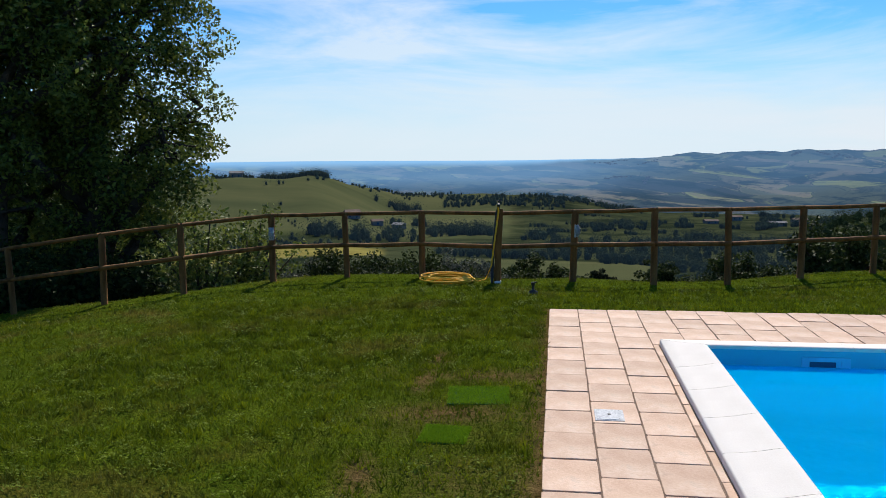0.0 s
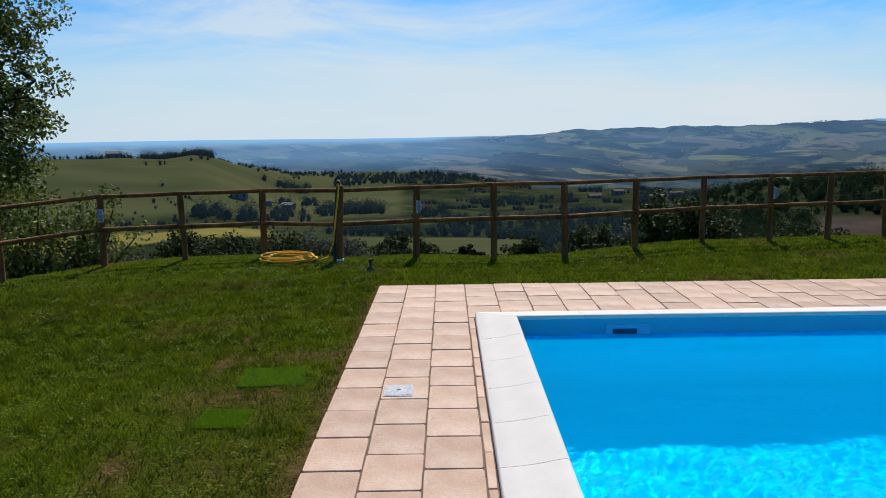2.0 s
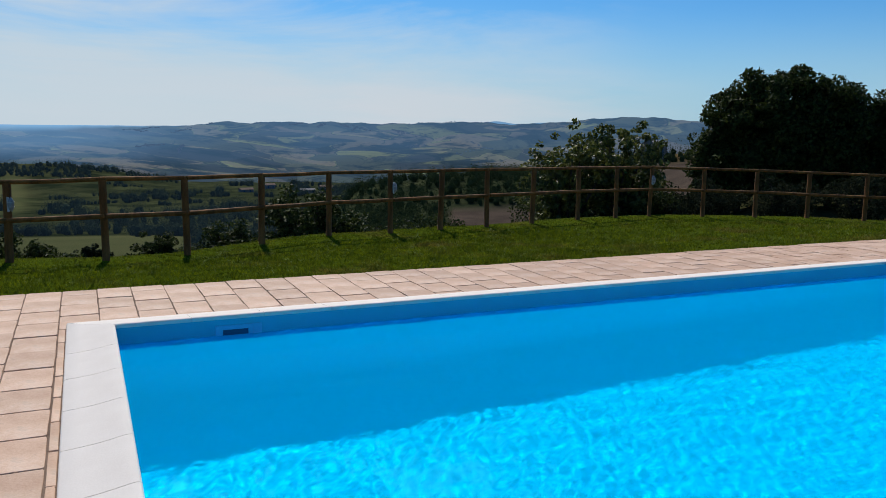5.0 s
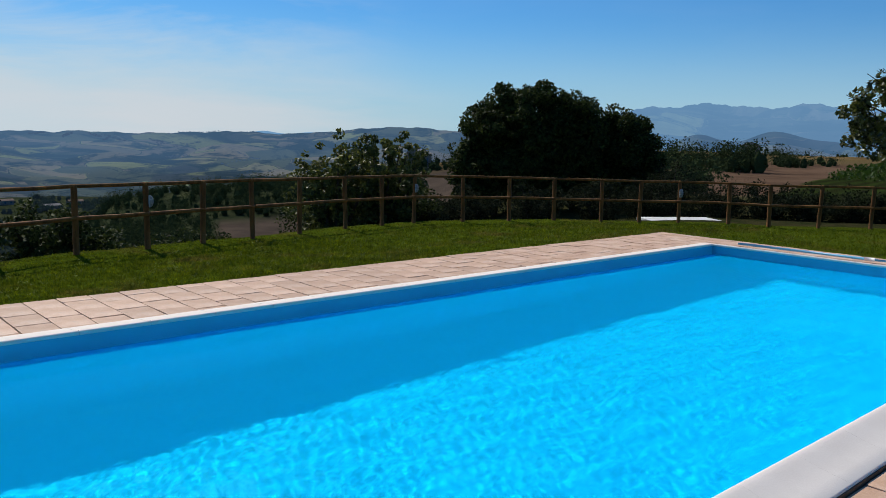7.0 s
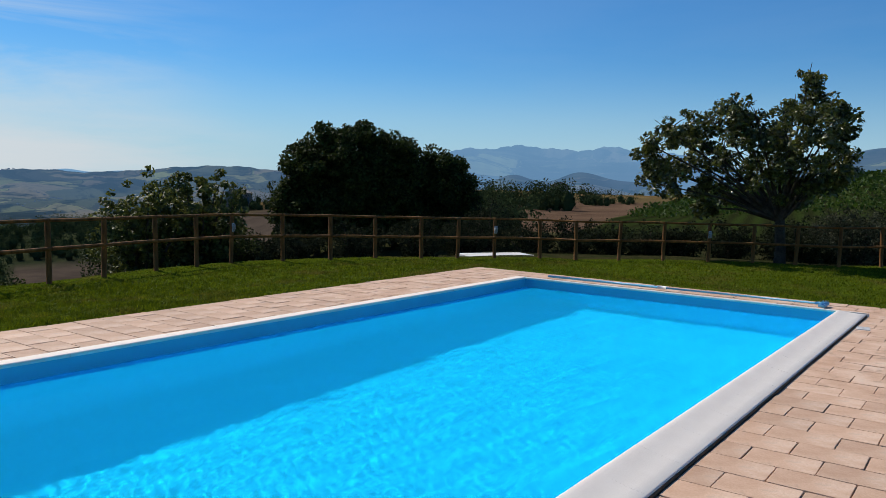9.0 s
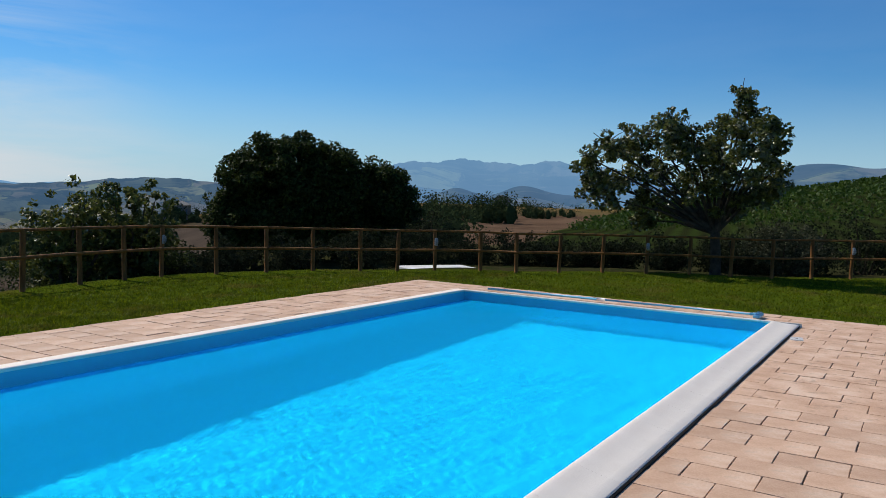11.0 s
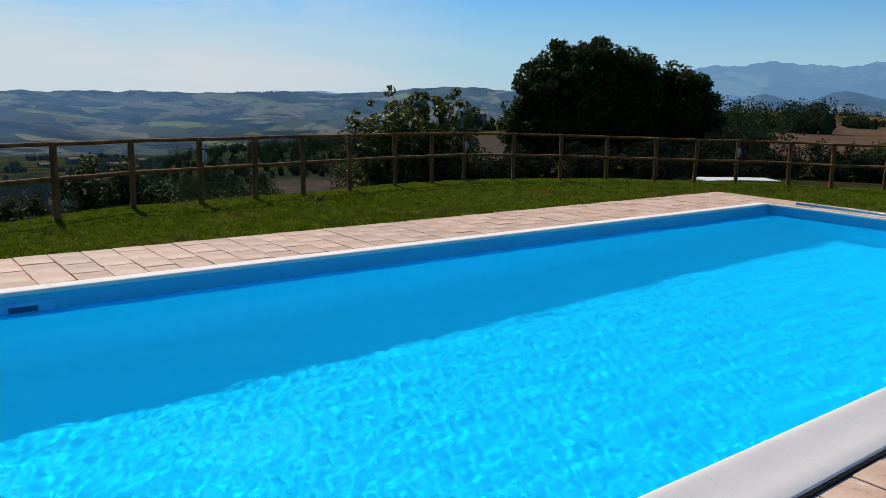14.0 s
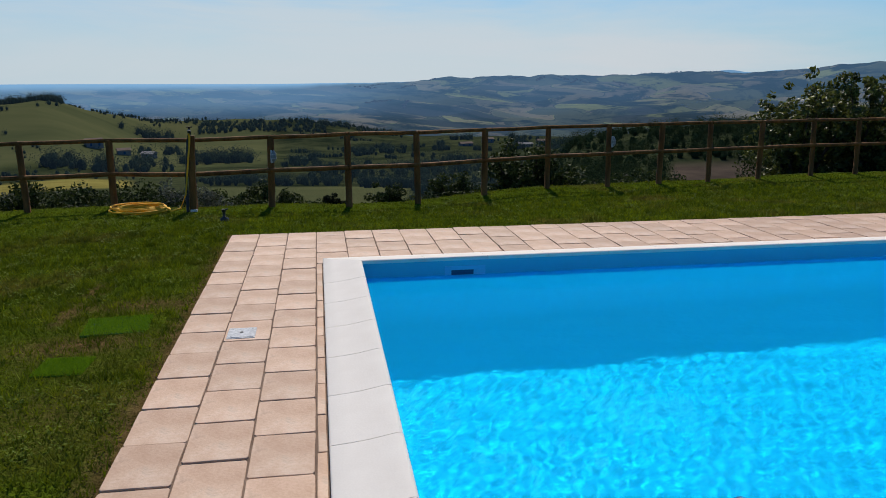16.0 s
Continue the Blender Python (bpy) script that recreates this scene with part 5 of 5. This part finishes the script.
def sprinkler():
    x, y = -1.507, 2.99
    thing = empty("sprinkler", (x, y, float(lawn_z(x, y))), "small black lawn sprinkler standing in the grass", "sprinkler")
    bm = bmesh.new()
    tube(bm, [(0, 0, 0), (0, 0, 0.03), (0, 0, 0.05)], [0.06, 0.055, 0.02], 10)
    part("base", bm, M_BLACK, thing)
    bm = bmesh.new()
    tube(bm, [(0, 0, 0.05), (0, 0, 0.11), (0, 0, 0.115), (0, 0, 0.145)], [0.016, 0.018, 0.028, 0.022], 10)
    tube(bm, [(0, 0, 0.13), (0.05, -0.01, 0.15)], [0.012, 0.008], 8)
    part("head", bm, M_BLACK, thing)


sprinkler()


def turf_lid(x, y, w, l, turn):
    z = float(lawn_z(x, y))
    thing = empty("inspection_cover", (x, y, z), "green artificial-turf inspection cover flush in the lawn", "cover", "covers in the lawn")
    thing.rotation_euler = (0, 0, turn)
    bm = bmesh.new()
    box(bm, -w / 2, -l / 2, -0.05, w / 2, l / 2, 0.006, 0.003)
    part("lid", bm, M_TURF, thing)
    rng = np.random.RandomState(int(w * 1000))
    n = 5000
    p = np.stack([rng.uniform(-w / 2, w / 2, n), rng.uniform(-l / 2, l / 2, n), np.full(n, 0.005)], -1)
    a = rng.uniform(0, 6.28, n)
    d = np.stack([np.cos(a), np.sin(a), np.zeros(n)], -1) * 0.003
    t = p + np.stack([rng.normal(0, 0.006, n), rng.normal(0, 0.006, n), rng.uniform(0.01, 0.018, n)], -1)
    ob = from_arrays("turf", np.stack([p - d, p + d, t], 1).reshape(-1, 3), np.arange(n * 3).reshape(-1, 3), M_TURF_BLADE, thing)
    tagged(ob, kind="stuff")


M_TURF_BLADE = leaf_mat("turf blades", (0.105, 0.20, 0.007), (0.19, 0.32, 0.014), 0.6, 0.45, 0.1)
turf_lid(-1.762, -1.25, 0.43, 0.39, radians(5))
turf_lid(-1.893, -2.025, 0.29, 0.29, radians(-3))


M_COVER = mottled("speckled plastic", (0.36, 0.36, 0.37), (0.66, 0.66, 0.65), 70, 0.6, 160, 0.3, 0.002)


def drain_cover(name, x, y, w, l, label, turn=0.0):
    thing = empty(name, (x, y, DECK_Z), label, "cover")
    thing.rotation_euler = (0, 0, turn)
    bm = bmesh.new()
    box(bm, -w / 2, -l / 2, -0.02, w / 2, l / 2, 0.004, 0.003)
    part("frame", bm, M_COVER, thing)
    bm = bmesh.new()
    box(bm, -w / 2 + 0.012, -l / 2 + 0.012, 0.001, w / 2 - 0.012, l / 2 - 0.012, 0.007, 0.002)
    lid = part("lid", bm, M_COVER, thing, "speckled pale lid")
    bm = bmesh.new()
    tube(bm, [(0.0, 0, 0.006), (0.0, 0, 0.009)], 0.013, 10)
    part("keyhole", bm, M_BLACK, lid)
    for sx in (-1, 1):
        for sy in (-1, 1):
            bm = bmesh.new()
            tube(bm, [(sx * (w / 2 - 0.03), sy * (l / 2 - 0.03), 0.006), (sx * (w / 2 - 0.03), sy * (l / 2 - 0.03), 0.0085)], 0.006, 8)
            part("screw", bm, M_LAMP_BASE, lid)


drain_cover("skimmer_cover", -0.886, -1.60, 0.185, 0.215, "white plastic skimmer cover set in a paver")
drain_cover("drain_cover", 10.55, -5.14, 0.24, 0.15, "small white plastic cover on the paving", radians(10))


def skimmer(x0, x1):
    thing = empty("skimmer", ((x0 + x1) / 2, 0, -0.140), "blue skimmer opening in the pool wall", "skimmer")
    w, h = x1 - x0, 0.16
    for b in ((-w / 2, -h / 2, -w / 2 + 0.05, h / 2), (w / 2 - 0.07, -h / 2, w / 2, h / 2), (-w / 2 + 0.05, h / 2 - 0.03, w / 2 - 0.07, h / 2), (-w / 2 + 0.05, -h / 2, w / 2 - 0.07, -h / 2 + 0.04)):
        bm = bmesh.new()
        box(bm, b[0], -0.014, b[1] + 0.02, b[2], -0.001, b[3] + 0.02, 0.002)
        part("frame_bar", bm, M_SKIMMER, thing)
    bm = bmesh.new()
    box(bm, -w / 2 + 0.05, -0.006, -h / 2 + 0.06, w / 2 - 0.07, -0.002, h / 2 - 0.01)
    part("weir_flap", bm, M_SKIMMER, thing)
    bm = bmesh.new()
    box(bm, -w / 2 + 0.06, -0.010, 0.018, w / 2 - 0.11, -0.0065, h / 2 - 0.018)
    part("mouth", bm, M_MOUTH, thing, "dark skimmer mouth")


M_SKIMMER = mottled("pale blue plastic", (0.08, 0.46, 0.68), (0.11, 0.52, 0.74), 8, 0.4, 80, 0.05, 0.001)
M_MOUTH = mottled("dark blue shade", (0.005, 0.05, 0.12), (0.008, 0.07, 0.16), 8, 0.5, 80, 0.05, 0.001)
skimmer(0.755, 1.128)


def inlet(x, y, z, turn):
    thing = empty("return_inlet", (x, y, z), "small round blue return inlet in the pool wall", "inlet", "inlets")
    thing.rotation_euler = (0, 0, turn)
    bm = bmesh.new()
    tube(bm, [(0, 0, 0), (0, -0.012, 0)], 0.055, 14)
    flange = part("flange", bm, M_SKIMMER, thing)
    bm = bmesh.new()
    tube(bm, [(0, -0.012, 0), (0, -0.02, 0)], [0.03, 0.02], 12)
    part("nozzle", bm, M_MOUTH, flange)


inlet(5.9, 0.0, -0.33, 0)
inlet(POOL_L, -2.5, -0.4, -math.pi / 2)


def pole():
    thing = empty("pool_pole", (12.01, -2.22, DECK_Z), "blue telescopic pool pole with a brush lying beside the coping", "pole")
    bm = bmesh.new()
    tube(bm, [(-0.04, 2.15, 0.05), (0.0, 0.1, 0.05)], 0.019, 10)
    outer = part("outer_tube", bm, M_BLUE, thing)
    bm = bmesh.new()
    tube(bm, [(0.0, 0.1, 0.05), (0.05, -2.1, 0.05)], 0.015, 10)
    part("inner_tube", bm, M_BLUE, thing)
    bm = bmesh.new()
    tube(bm, [(-0.001, 0.2, 0.05), (0.001, 0.06, 0.05)], 0.027, 10)
    part("clamp", bm, M_WHITE, outer, "white plastic clamp")
    bm = bmesh.new()
    box(bm, -0.13, -2.26, 0.02, 0.23, -2.17, 0.06, 0.012)
    tube(bm, [(0.05, -2.1, 0.05), (0.05, -2.2, 0.06)], 0.02, 8)
    head = part("brush_head", bm, M_BLUE, thing)
    rng = np.random.RandomState(2)
    n = 600
    p = np.stack([rng.uniform(-0.12, 0.22, n), rng.uniform(-2.25, -2.18, n), np.full(n, 0.055)], -1)
    d = np.stack([np.full(n, 0.002), np.zeros(n), np.zeros(n)], -1)
    t = p + np.stack([rng.normal(0, 0.004, n), rng.normal(0, 0.006, n), np.full(n, 0.035)], -1)
    tagged(from_arrays("bristles", np.stack([p - d, p + d, t], 1).reshape(-1, 3), np.arange(n * 3).reshape(-1, 3), M_BLUE, head), kind="stuff")


pole()


def handrail():
    thing = empty("pool_handrail", (0.86, -4.98, 0), "polished stainless steel pool handrail", "handrail")
    pts = [Vector((0, -0.24, -0.03)), Vector((0, -0.245, 0.17))]
    pts += [Vector((0, 0.0 - 0.245 * math.cos(a), 0.222 + 0.235 * math.sin(a))) for a in np.linspace(0, math.pi, 13)]
    pts += [Vector((0, 0.245, 0.1)), Vector((0, 0.25, -0.3)), Vector((0, 0.26, -0.9))]
    bm = bmesh.new()
    tube(bm, pts, 0.0215, 14)
    part("rail", bm, M_STEEL, thing)
    bm = bmesh.new()
    tube(bm, [(0, -0.24, 0.002), (0, -0.24, 0.02), (0, -0.24, 0.03)], [0.05, 0.048, 0.026], 14)
    part("flange", bm, M_STEEL, thing)


handrail()


def slab():
    x, y = at_bearing(58.6, 20.4)
    gz = float(ground_z(x, y))
    thing = empty("concrete_slab", (x, y, gz), "pale concrete tank cover behind the fence", "slab")
    thing.rotation_euler = (0, 0, radians(-32))
    bm = bmesh.new()
    box(bm, -0.95, -0.75, -0.4, 0.95, 0.75, -gz - 0.28, 0.01)
    part("cover", bm, M_CONCRETE, thing)


slab()


def house(az, r, w, d, h, turn, seed):
    x, y, z = stand(az, r, 0.3)
    thing = empty("farm_building", (x, y, z), "small pale farm building in the valley", "house", "farm buildings")
    thing.rotation_euler = (0, 0, turn)
    bm = bmesh.new()
    box(bm, -w / 2, -d / 2, 0, w / 2, d / 2, h)
    wall = part("wall", bm, M_RENDER, thing)
    bm = bmesh.new()
    v = [bm.verts.new(c) for c in ((-w / 2 - 0.4, -d / 2 - 0.4, h), (w / 2 + 0.4, -d / 2 - 0.4, h), (w / 2 + 0.4, d / 2 + 0.4, h), (-w / 2 - 0.4, d / 2 + 0.4, h), (-w / 2 - 0.4, 0, h + d * 0.22), (w / 2 + 0.4, 0, h + d * 0.22))]
    for f in ((0, 1, 5, 4), (2, 3, 4, 5), (0, 4, 3), (1, 2, 5), (0, 3, 2, 1)):
        bm.faces.new([v[k] for k in f])
    part("roof", bm, M_ROOF if seed % 2 else M_RENDER, thing)
    for k in range(max(1, int(w // 4))):
        bm = bmesh.new()
        xx = -w / 2 + (k + 0.5) * w / max(1, int(w // 4))
        box(bm, xx - 0.5, -d / 2 - 0.05, h * 0.35, xx + 0.5, -d / 2 + 0.05, h * 0.75)
        part("window", bm, M_MOUTH, wall)


M_RENDER = mottled("weathered render", (0.15, 0.145, 0.14), (0.22, 0.21, 0.20), 0.5, 0.9, 10, 0.2, 0.02)
M_ROOF = mottled("clay roof", (0.095, 0.065, 0.05), (0.15, 0.105, 0.08), 0.5, 0.9, 10, 0.2, 0.02)
for az, r, w, d, h, turn, k in ((10.6, 560, 9, 5, 2.6, 0.2, 1), (14.8, 560, 12, 5, 2.6, 0.1, 0), (12.2, 600, 8, 5, 3, 0.3, 1), (16.2, 600, 10, 5, 2.6, 0.2, 1), (-13.2, 430, 6, 5, 2.8, 0.4, 1), (-11.6, 420, 6, 5, 2.6, -0.3, 0),
                               (-15.0, 440, 8, 6, 4, 0.5, 1), (62.6, 290, 7, 6, 4.5, 0.5, 0), (39.6, 215, 6, 5, 4.5, 0.5, 0), (-23.0, 640, 10, 8, 5, 0.2, 0)):
    house(az, r, w, d, h, turn, k)


# ---- grass ----
M_WEED = leaf_mat("clover leaves", (0.08, 0.115, 0.006), (0.17, 0.215, 0.022), 0.7, 0.35, 0.08)


def grass():
    rng = np.random.RandomState(17)
    xs, ys = [], []
    for x0, x1, y0, y1, n in ((-5.5, -1.3, -5.2, 2.5, 130000), (-11, -1.3, -4.0, 4.9, 120000), (-2.5, 7.5, 1.8, 6.0, 90000), (7.5, 22, 1.8, 6.6, 60000), (12.85, 23.5, -8, 3, 60000)):
        xs.append(rng.uniform(x0, x1, n)), ys.append(rng.uniform(y0, y1, n))
    x, y = np.concatenate(xs), np.concatenate(ys)
    out = (x < DECK[0] - 0.005) | (x > DECK[2] + 0.005) | (y > DECK[3] + 0.005)
    keep = out & (fence_side(x, y) < 0.3)
    for cx, cy, w, l in ((-1.762, -1.25, 0.22, 0.2), (-1.893, -2.025, 0.15, 0.15)):
        keep &= ~((np.abs(x - cx) < w) & (np.abs(y - cy) < l))
    thin = 0.5 + 0.5 * wobble(x, y, 0.9, 8) + 0.3 * wobble(x, y, 0.25, 9)
    keep &= rng.uniform(0, 1, len(x)) < np.clip(0.5 + 0.7 * thin, 0.08, 1)
    keep &= rng.uniform(0, 1, len(x)) > 0.45 * (x < DECK[0]) * np.clip(0.5 + 0.9 * wobble(x, y, 1.3, 77), 0, 1)
    worn = worn_ground(x, y)
    keep &= rng.uniform(0, 1, len(x)) > worn * 0.85
    x, y = x[keep], y[keep]
    n = len(x)
    h = (0.014 + 0.034 * np.clip(0.35 + 0.7 * wobble(x, y, 0.35, 10) + 0.5 * wobble(x, y, 0.12, 14), 0, 1.4)) * rng.uniform(0.6, 1.4, n)
    h *= 1 - 0.55 * smooth(fence_side(x, y), -1.2, 0.0)
    a = rng.uniform(0, 6.283, n)
    wd = rng.uniform(0.003, 0.006, n) * (1 + np.clip((np.hypot(x - EYE[0], y - EYE[1]) - 5) / 6, 0, 1.5))
    p = np.stack([x, y, lawn_z(x, y) - 0.003], -1)
    d = np.stack([np.cos(a) * wd, np.sin(a) * wd, np.zeros(n)], -1)
    t = p + np.stack([rng.normal(0, 0.5, n) * h, rng.normal(0, 0.5, n) * h, h], -1)
    ob = from_arrays("lawn_grass", np.stack([p - d, p + d, t], 1).reshape(-1, 3), np.arange(n * 3).reshape(-1, 3), M_GRASS)
    tagged(ob, "short mown green grass with dry patches", "grass", kind="stuff")
    # low broad-leaved weeds in tufts among the grass
    n = 2600
    cx, cy = rng.uniform(-6.5, -1.4, n), rng.uniform(-5.0, 3.6, n)
    cx = np.concatenate([cx, rng.uniform(-2, 12, 700)])
    cy = np.concatenate([cy, rng.uniform(1.9, 5.2, 700)])
    ok = (fence_side(cx, cy) < -0.1) & (rng.uniform(0, 1, len(cx)) < np.clip(0.4 + 0.9 * wobble(cx, cy, 0.8, 31), 0.05, 1)) & (worn_ground(cx, cy) < 0.3)
    for lx, ly in ((-1.762, -1.25), (-1.893, -2.025)):
        ok &= np.hypot(cx - lx, cy - ly) > 0.36
    c = np.repeat(np.stack([cx[ok], cy[ok]], -1), 16, 0)
    m = len(c)
    xy = c + rng.normal(0, 0.035, (m, 2))
    p = np.stack([xy[:, 0], xy[:, 1], lawn_z(xy[:, 0], xy[:, 1]) + rng.uniform(0.012, 0.045, m)], -1)
    a = rng.uniform(0, 6.283, m)
    s = rng.uniform(0.006, 0.014, m)[:, None]
    u = np.stack([np.cos(a), np.sin(a), rng.normal(0, 0.35, m)], -1) * s
    v = np.stack([-np.sin(a), np.cos(a), rng.normal(0, 0.35, m)], -1) * s * 0.6
    quad = np.stack([p - u, p - v, p + u, p + v], 1).reshape(-1, 3)
    tagged(from_arrays("lawn_weeds", quad, np.arange(len(quad)).reshape(-1, 4), M_WEED), "low green clover and weeds in the lawn", "weeds", kind="stuff")


grass()


# ---- paving ----
def build_paving():
    bed = empty("pavement", (0, 0, DECK_Z), "cream concrete pavers laid in staggered columns round the pool", "paving", kind="structure")
    inv = Matrix.Translation((0, 0, -DECK_Z))
    x0, y0, x1, y1 = DECK
    hole = (-COPE, -POOL_W - 0.306, POOL_L + COPE, COPE)
    for b in ((x0, y0, x1, hole[1] + 0.08), (x0, hole[3] - 0.08, x1, y1), (x0, hole[1] + 0.08, hole[0] + 0.08, hole[3] - 0.08), (hole[2] - 0.08, hole[1] + 0.08, x1, hole[3] - 0.08)):
        bm = bmesh.new()
        box(bm, b[0] + 0.02, b[1], -0.12, b[2] - 0.02, b[3], -0.007)
        part("sand_bed", bm, M_MORTAR, bed)
    rng = random.Random(7)
    shared = {}

    def paver(w, l, kind=0):
        """A thick paver with slightly uneven, rounded edges."""
        key = (round(w, 3), round(l, 3), kind)
        if key not in shared:
            own = random.Random(kind * 31 + 5)
            bm = bmesh.new()
            out = []
            corners = [(-w / 2, -l / 2), (w / 2, -l / 2), (w / 2, l / 2), (-w / 2, l / 2)]
            for (xa, ya), (xb, yb) in zip(corners, corners[1:] + corners[:1]):
                for f in (0.035, 0.3, 0.66, 0.965):
                    inward = 0.0012 + own.uniform(-0.0012, 0.0018)
                    x, y = xa + (xb - xa) * f, ya + (yb - ya) * f
                    out.append((x - inward * ((x > w * 0.49) - (x < -w * 0.49)), y - inward * ((y > l * 0.49) - (y < -l * 0.49))))
            rings = []
            for shrink, z in ((0.0, -0.04), (0.0, -0.004), (0.001, -0.001), (0.0035, 0.0)):
                rings.append([bm.verts.new((x * (1 - 2 * shrink / w), y * (1 - 2 * shrink / l), z)) for x, y in out])
            n = len(out)
            for r0, r1 in zip(rings, rings[1:]):
                for k in range(n):
                    bm.faces.new((r0[k], r0[(k + 1) % n], r1[(k + 1) % n], r1[k]))
            bm.faces.new(rings[-1])
            me = bpy.data.meshes.new("paver")
            bm.to_mesh(me)
            bm.free()
            me.materials.append(M_TILE)
            shared[key] = me
        return shared[key]

    gap = 0.0035
    rest_v, rest_f = [], []
    placed = []

    def lay(xl, xr, edges, near):
        """One column of pavers between the given joints."""
        for ya, yb in zip(edges[1:], edges):
            l, w = yb - ya - gap, xr - xl
            if l < 0.03 or w < 0.03:
                continue
            m = inv @ pose((xl + xr) / 2, (ya + yb) / 2, DECK_Z + rng.uniform(-0.003, 0.003), rng.uniform(-0.3, 0.3), rng.uniform(-0.3, 0.3), rng.uniform(-0.55, 0.55))
            me = paver(round(w, 2) - rng.choice((0.001, 0.0025, 0.004)), round(l, 2) - rng.choice((0.0, 0.001, 0.003)), rng.randrange(4))
            if near and ya > -7.4 and (yb < -5.0 or ya > -5.5) and len(placed) < 300:
                ob = new("paver", me)
                ob.parent = bed
                ob.matrix_basis = m
                placed.append(ob)
            else:
                base = len(rest_v)
                mw = Matrix.Translation((0, 0, DECK_Z)) @ m
                rest_v.extend([tuple(mw @ v.co) for v in me.vertices])
                rest_f.extend([[base + i for i in p.vertices] for p in me.polygons])

    cols = int(round((x1 - x0) / TILE_X))
    offs = [0.0, 0.47, 0.03, 0.5]
    for c in range(cols):
        xa, xb = x0 + c * TILE_X + gap / 2, x0 + (c + 1) * TILE_X - gap / 2
        o = offs[c] if c < 4 else (0.5 * (c % 2) + rng.uniform(-0.08, 0.08))
        spans = [(y0, y1, xb)]
        if xb > hole[0] and xa < hole[2]:
            spans = [(hole[3], y1, xb)]
            if xa < hole[0]:
                spans.append((hole[1], hole[3], hole[0] - 0.005))
            elif xb > hole[2]:
                spans.append((hole[1], hole[3], -1.0))
        for lo, hi, xr in spans:
            xl, xr = (hole[2] + 0.005, xb) if xr < -0.9 and xa > 0 else (xa, xr)
            k = math.floor((y1 - hi) / TILE_Y - (1 - o) + 0.999)
            y = y1 - (1 - o + k) * TILE_Y if o > 0.01 else y1 - (math.floor((y1 - hi) / TILE_Y + 0.001) + 1) * TILE_Y
            edges = [hi]
            while y > lo + 0.03:
                edges.append(y)
                y -= TILE_Y
            edges.append(lo)
            lay(xl, xr, edges, xb < 0 or xa < 7.5)
    # long terrace: half-bond columns
    xl = x0 + 3 * TILE_X
    n = math.ceil((SOUTH_X - xl) / SOUTH_W)
    for c in range(-n, math.ceil((x1 - SOUTH_X) / SOUTH_W)):
        xa, xb = max(xl, SOUTH_X + c * SOUTH_W) + gap / 2, min(x1, SOUTH_X + (c + 1) * SOUTH_W) - gap / 2
        y = SOUTH_Y - (0.5 * SOUTH_L if c % 2 else 0.0)
        hi = hole[1] - 0.004
        edges = [hi]
        while y > y0 + 0.03:
            if y < hi - 0.03:
                edges.append(y + rng.uniform(-0.006, 0.006))
            y -= SOUTH_L
        edges.append(y0)
        lay(xa, xb, edges, 3.4 < xa < 6.6)
    me = bpy.data.meshes.new("pavers")
    me.from_pydata(rest_v, [], rest_f)
    me.materials.append(M_TILE)
    ob = new("pavers", me)
    ob.parent = bed
    ob.matrix_basis = inv
    tagged(ob, kind="stuff")


build_paving()
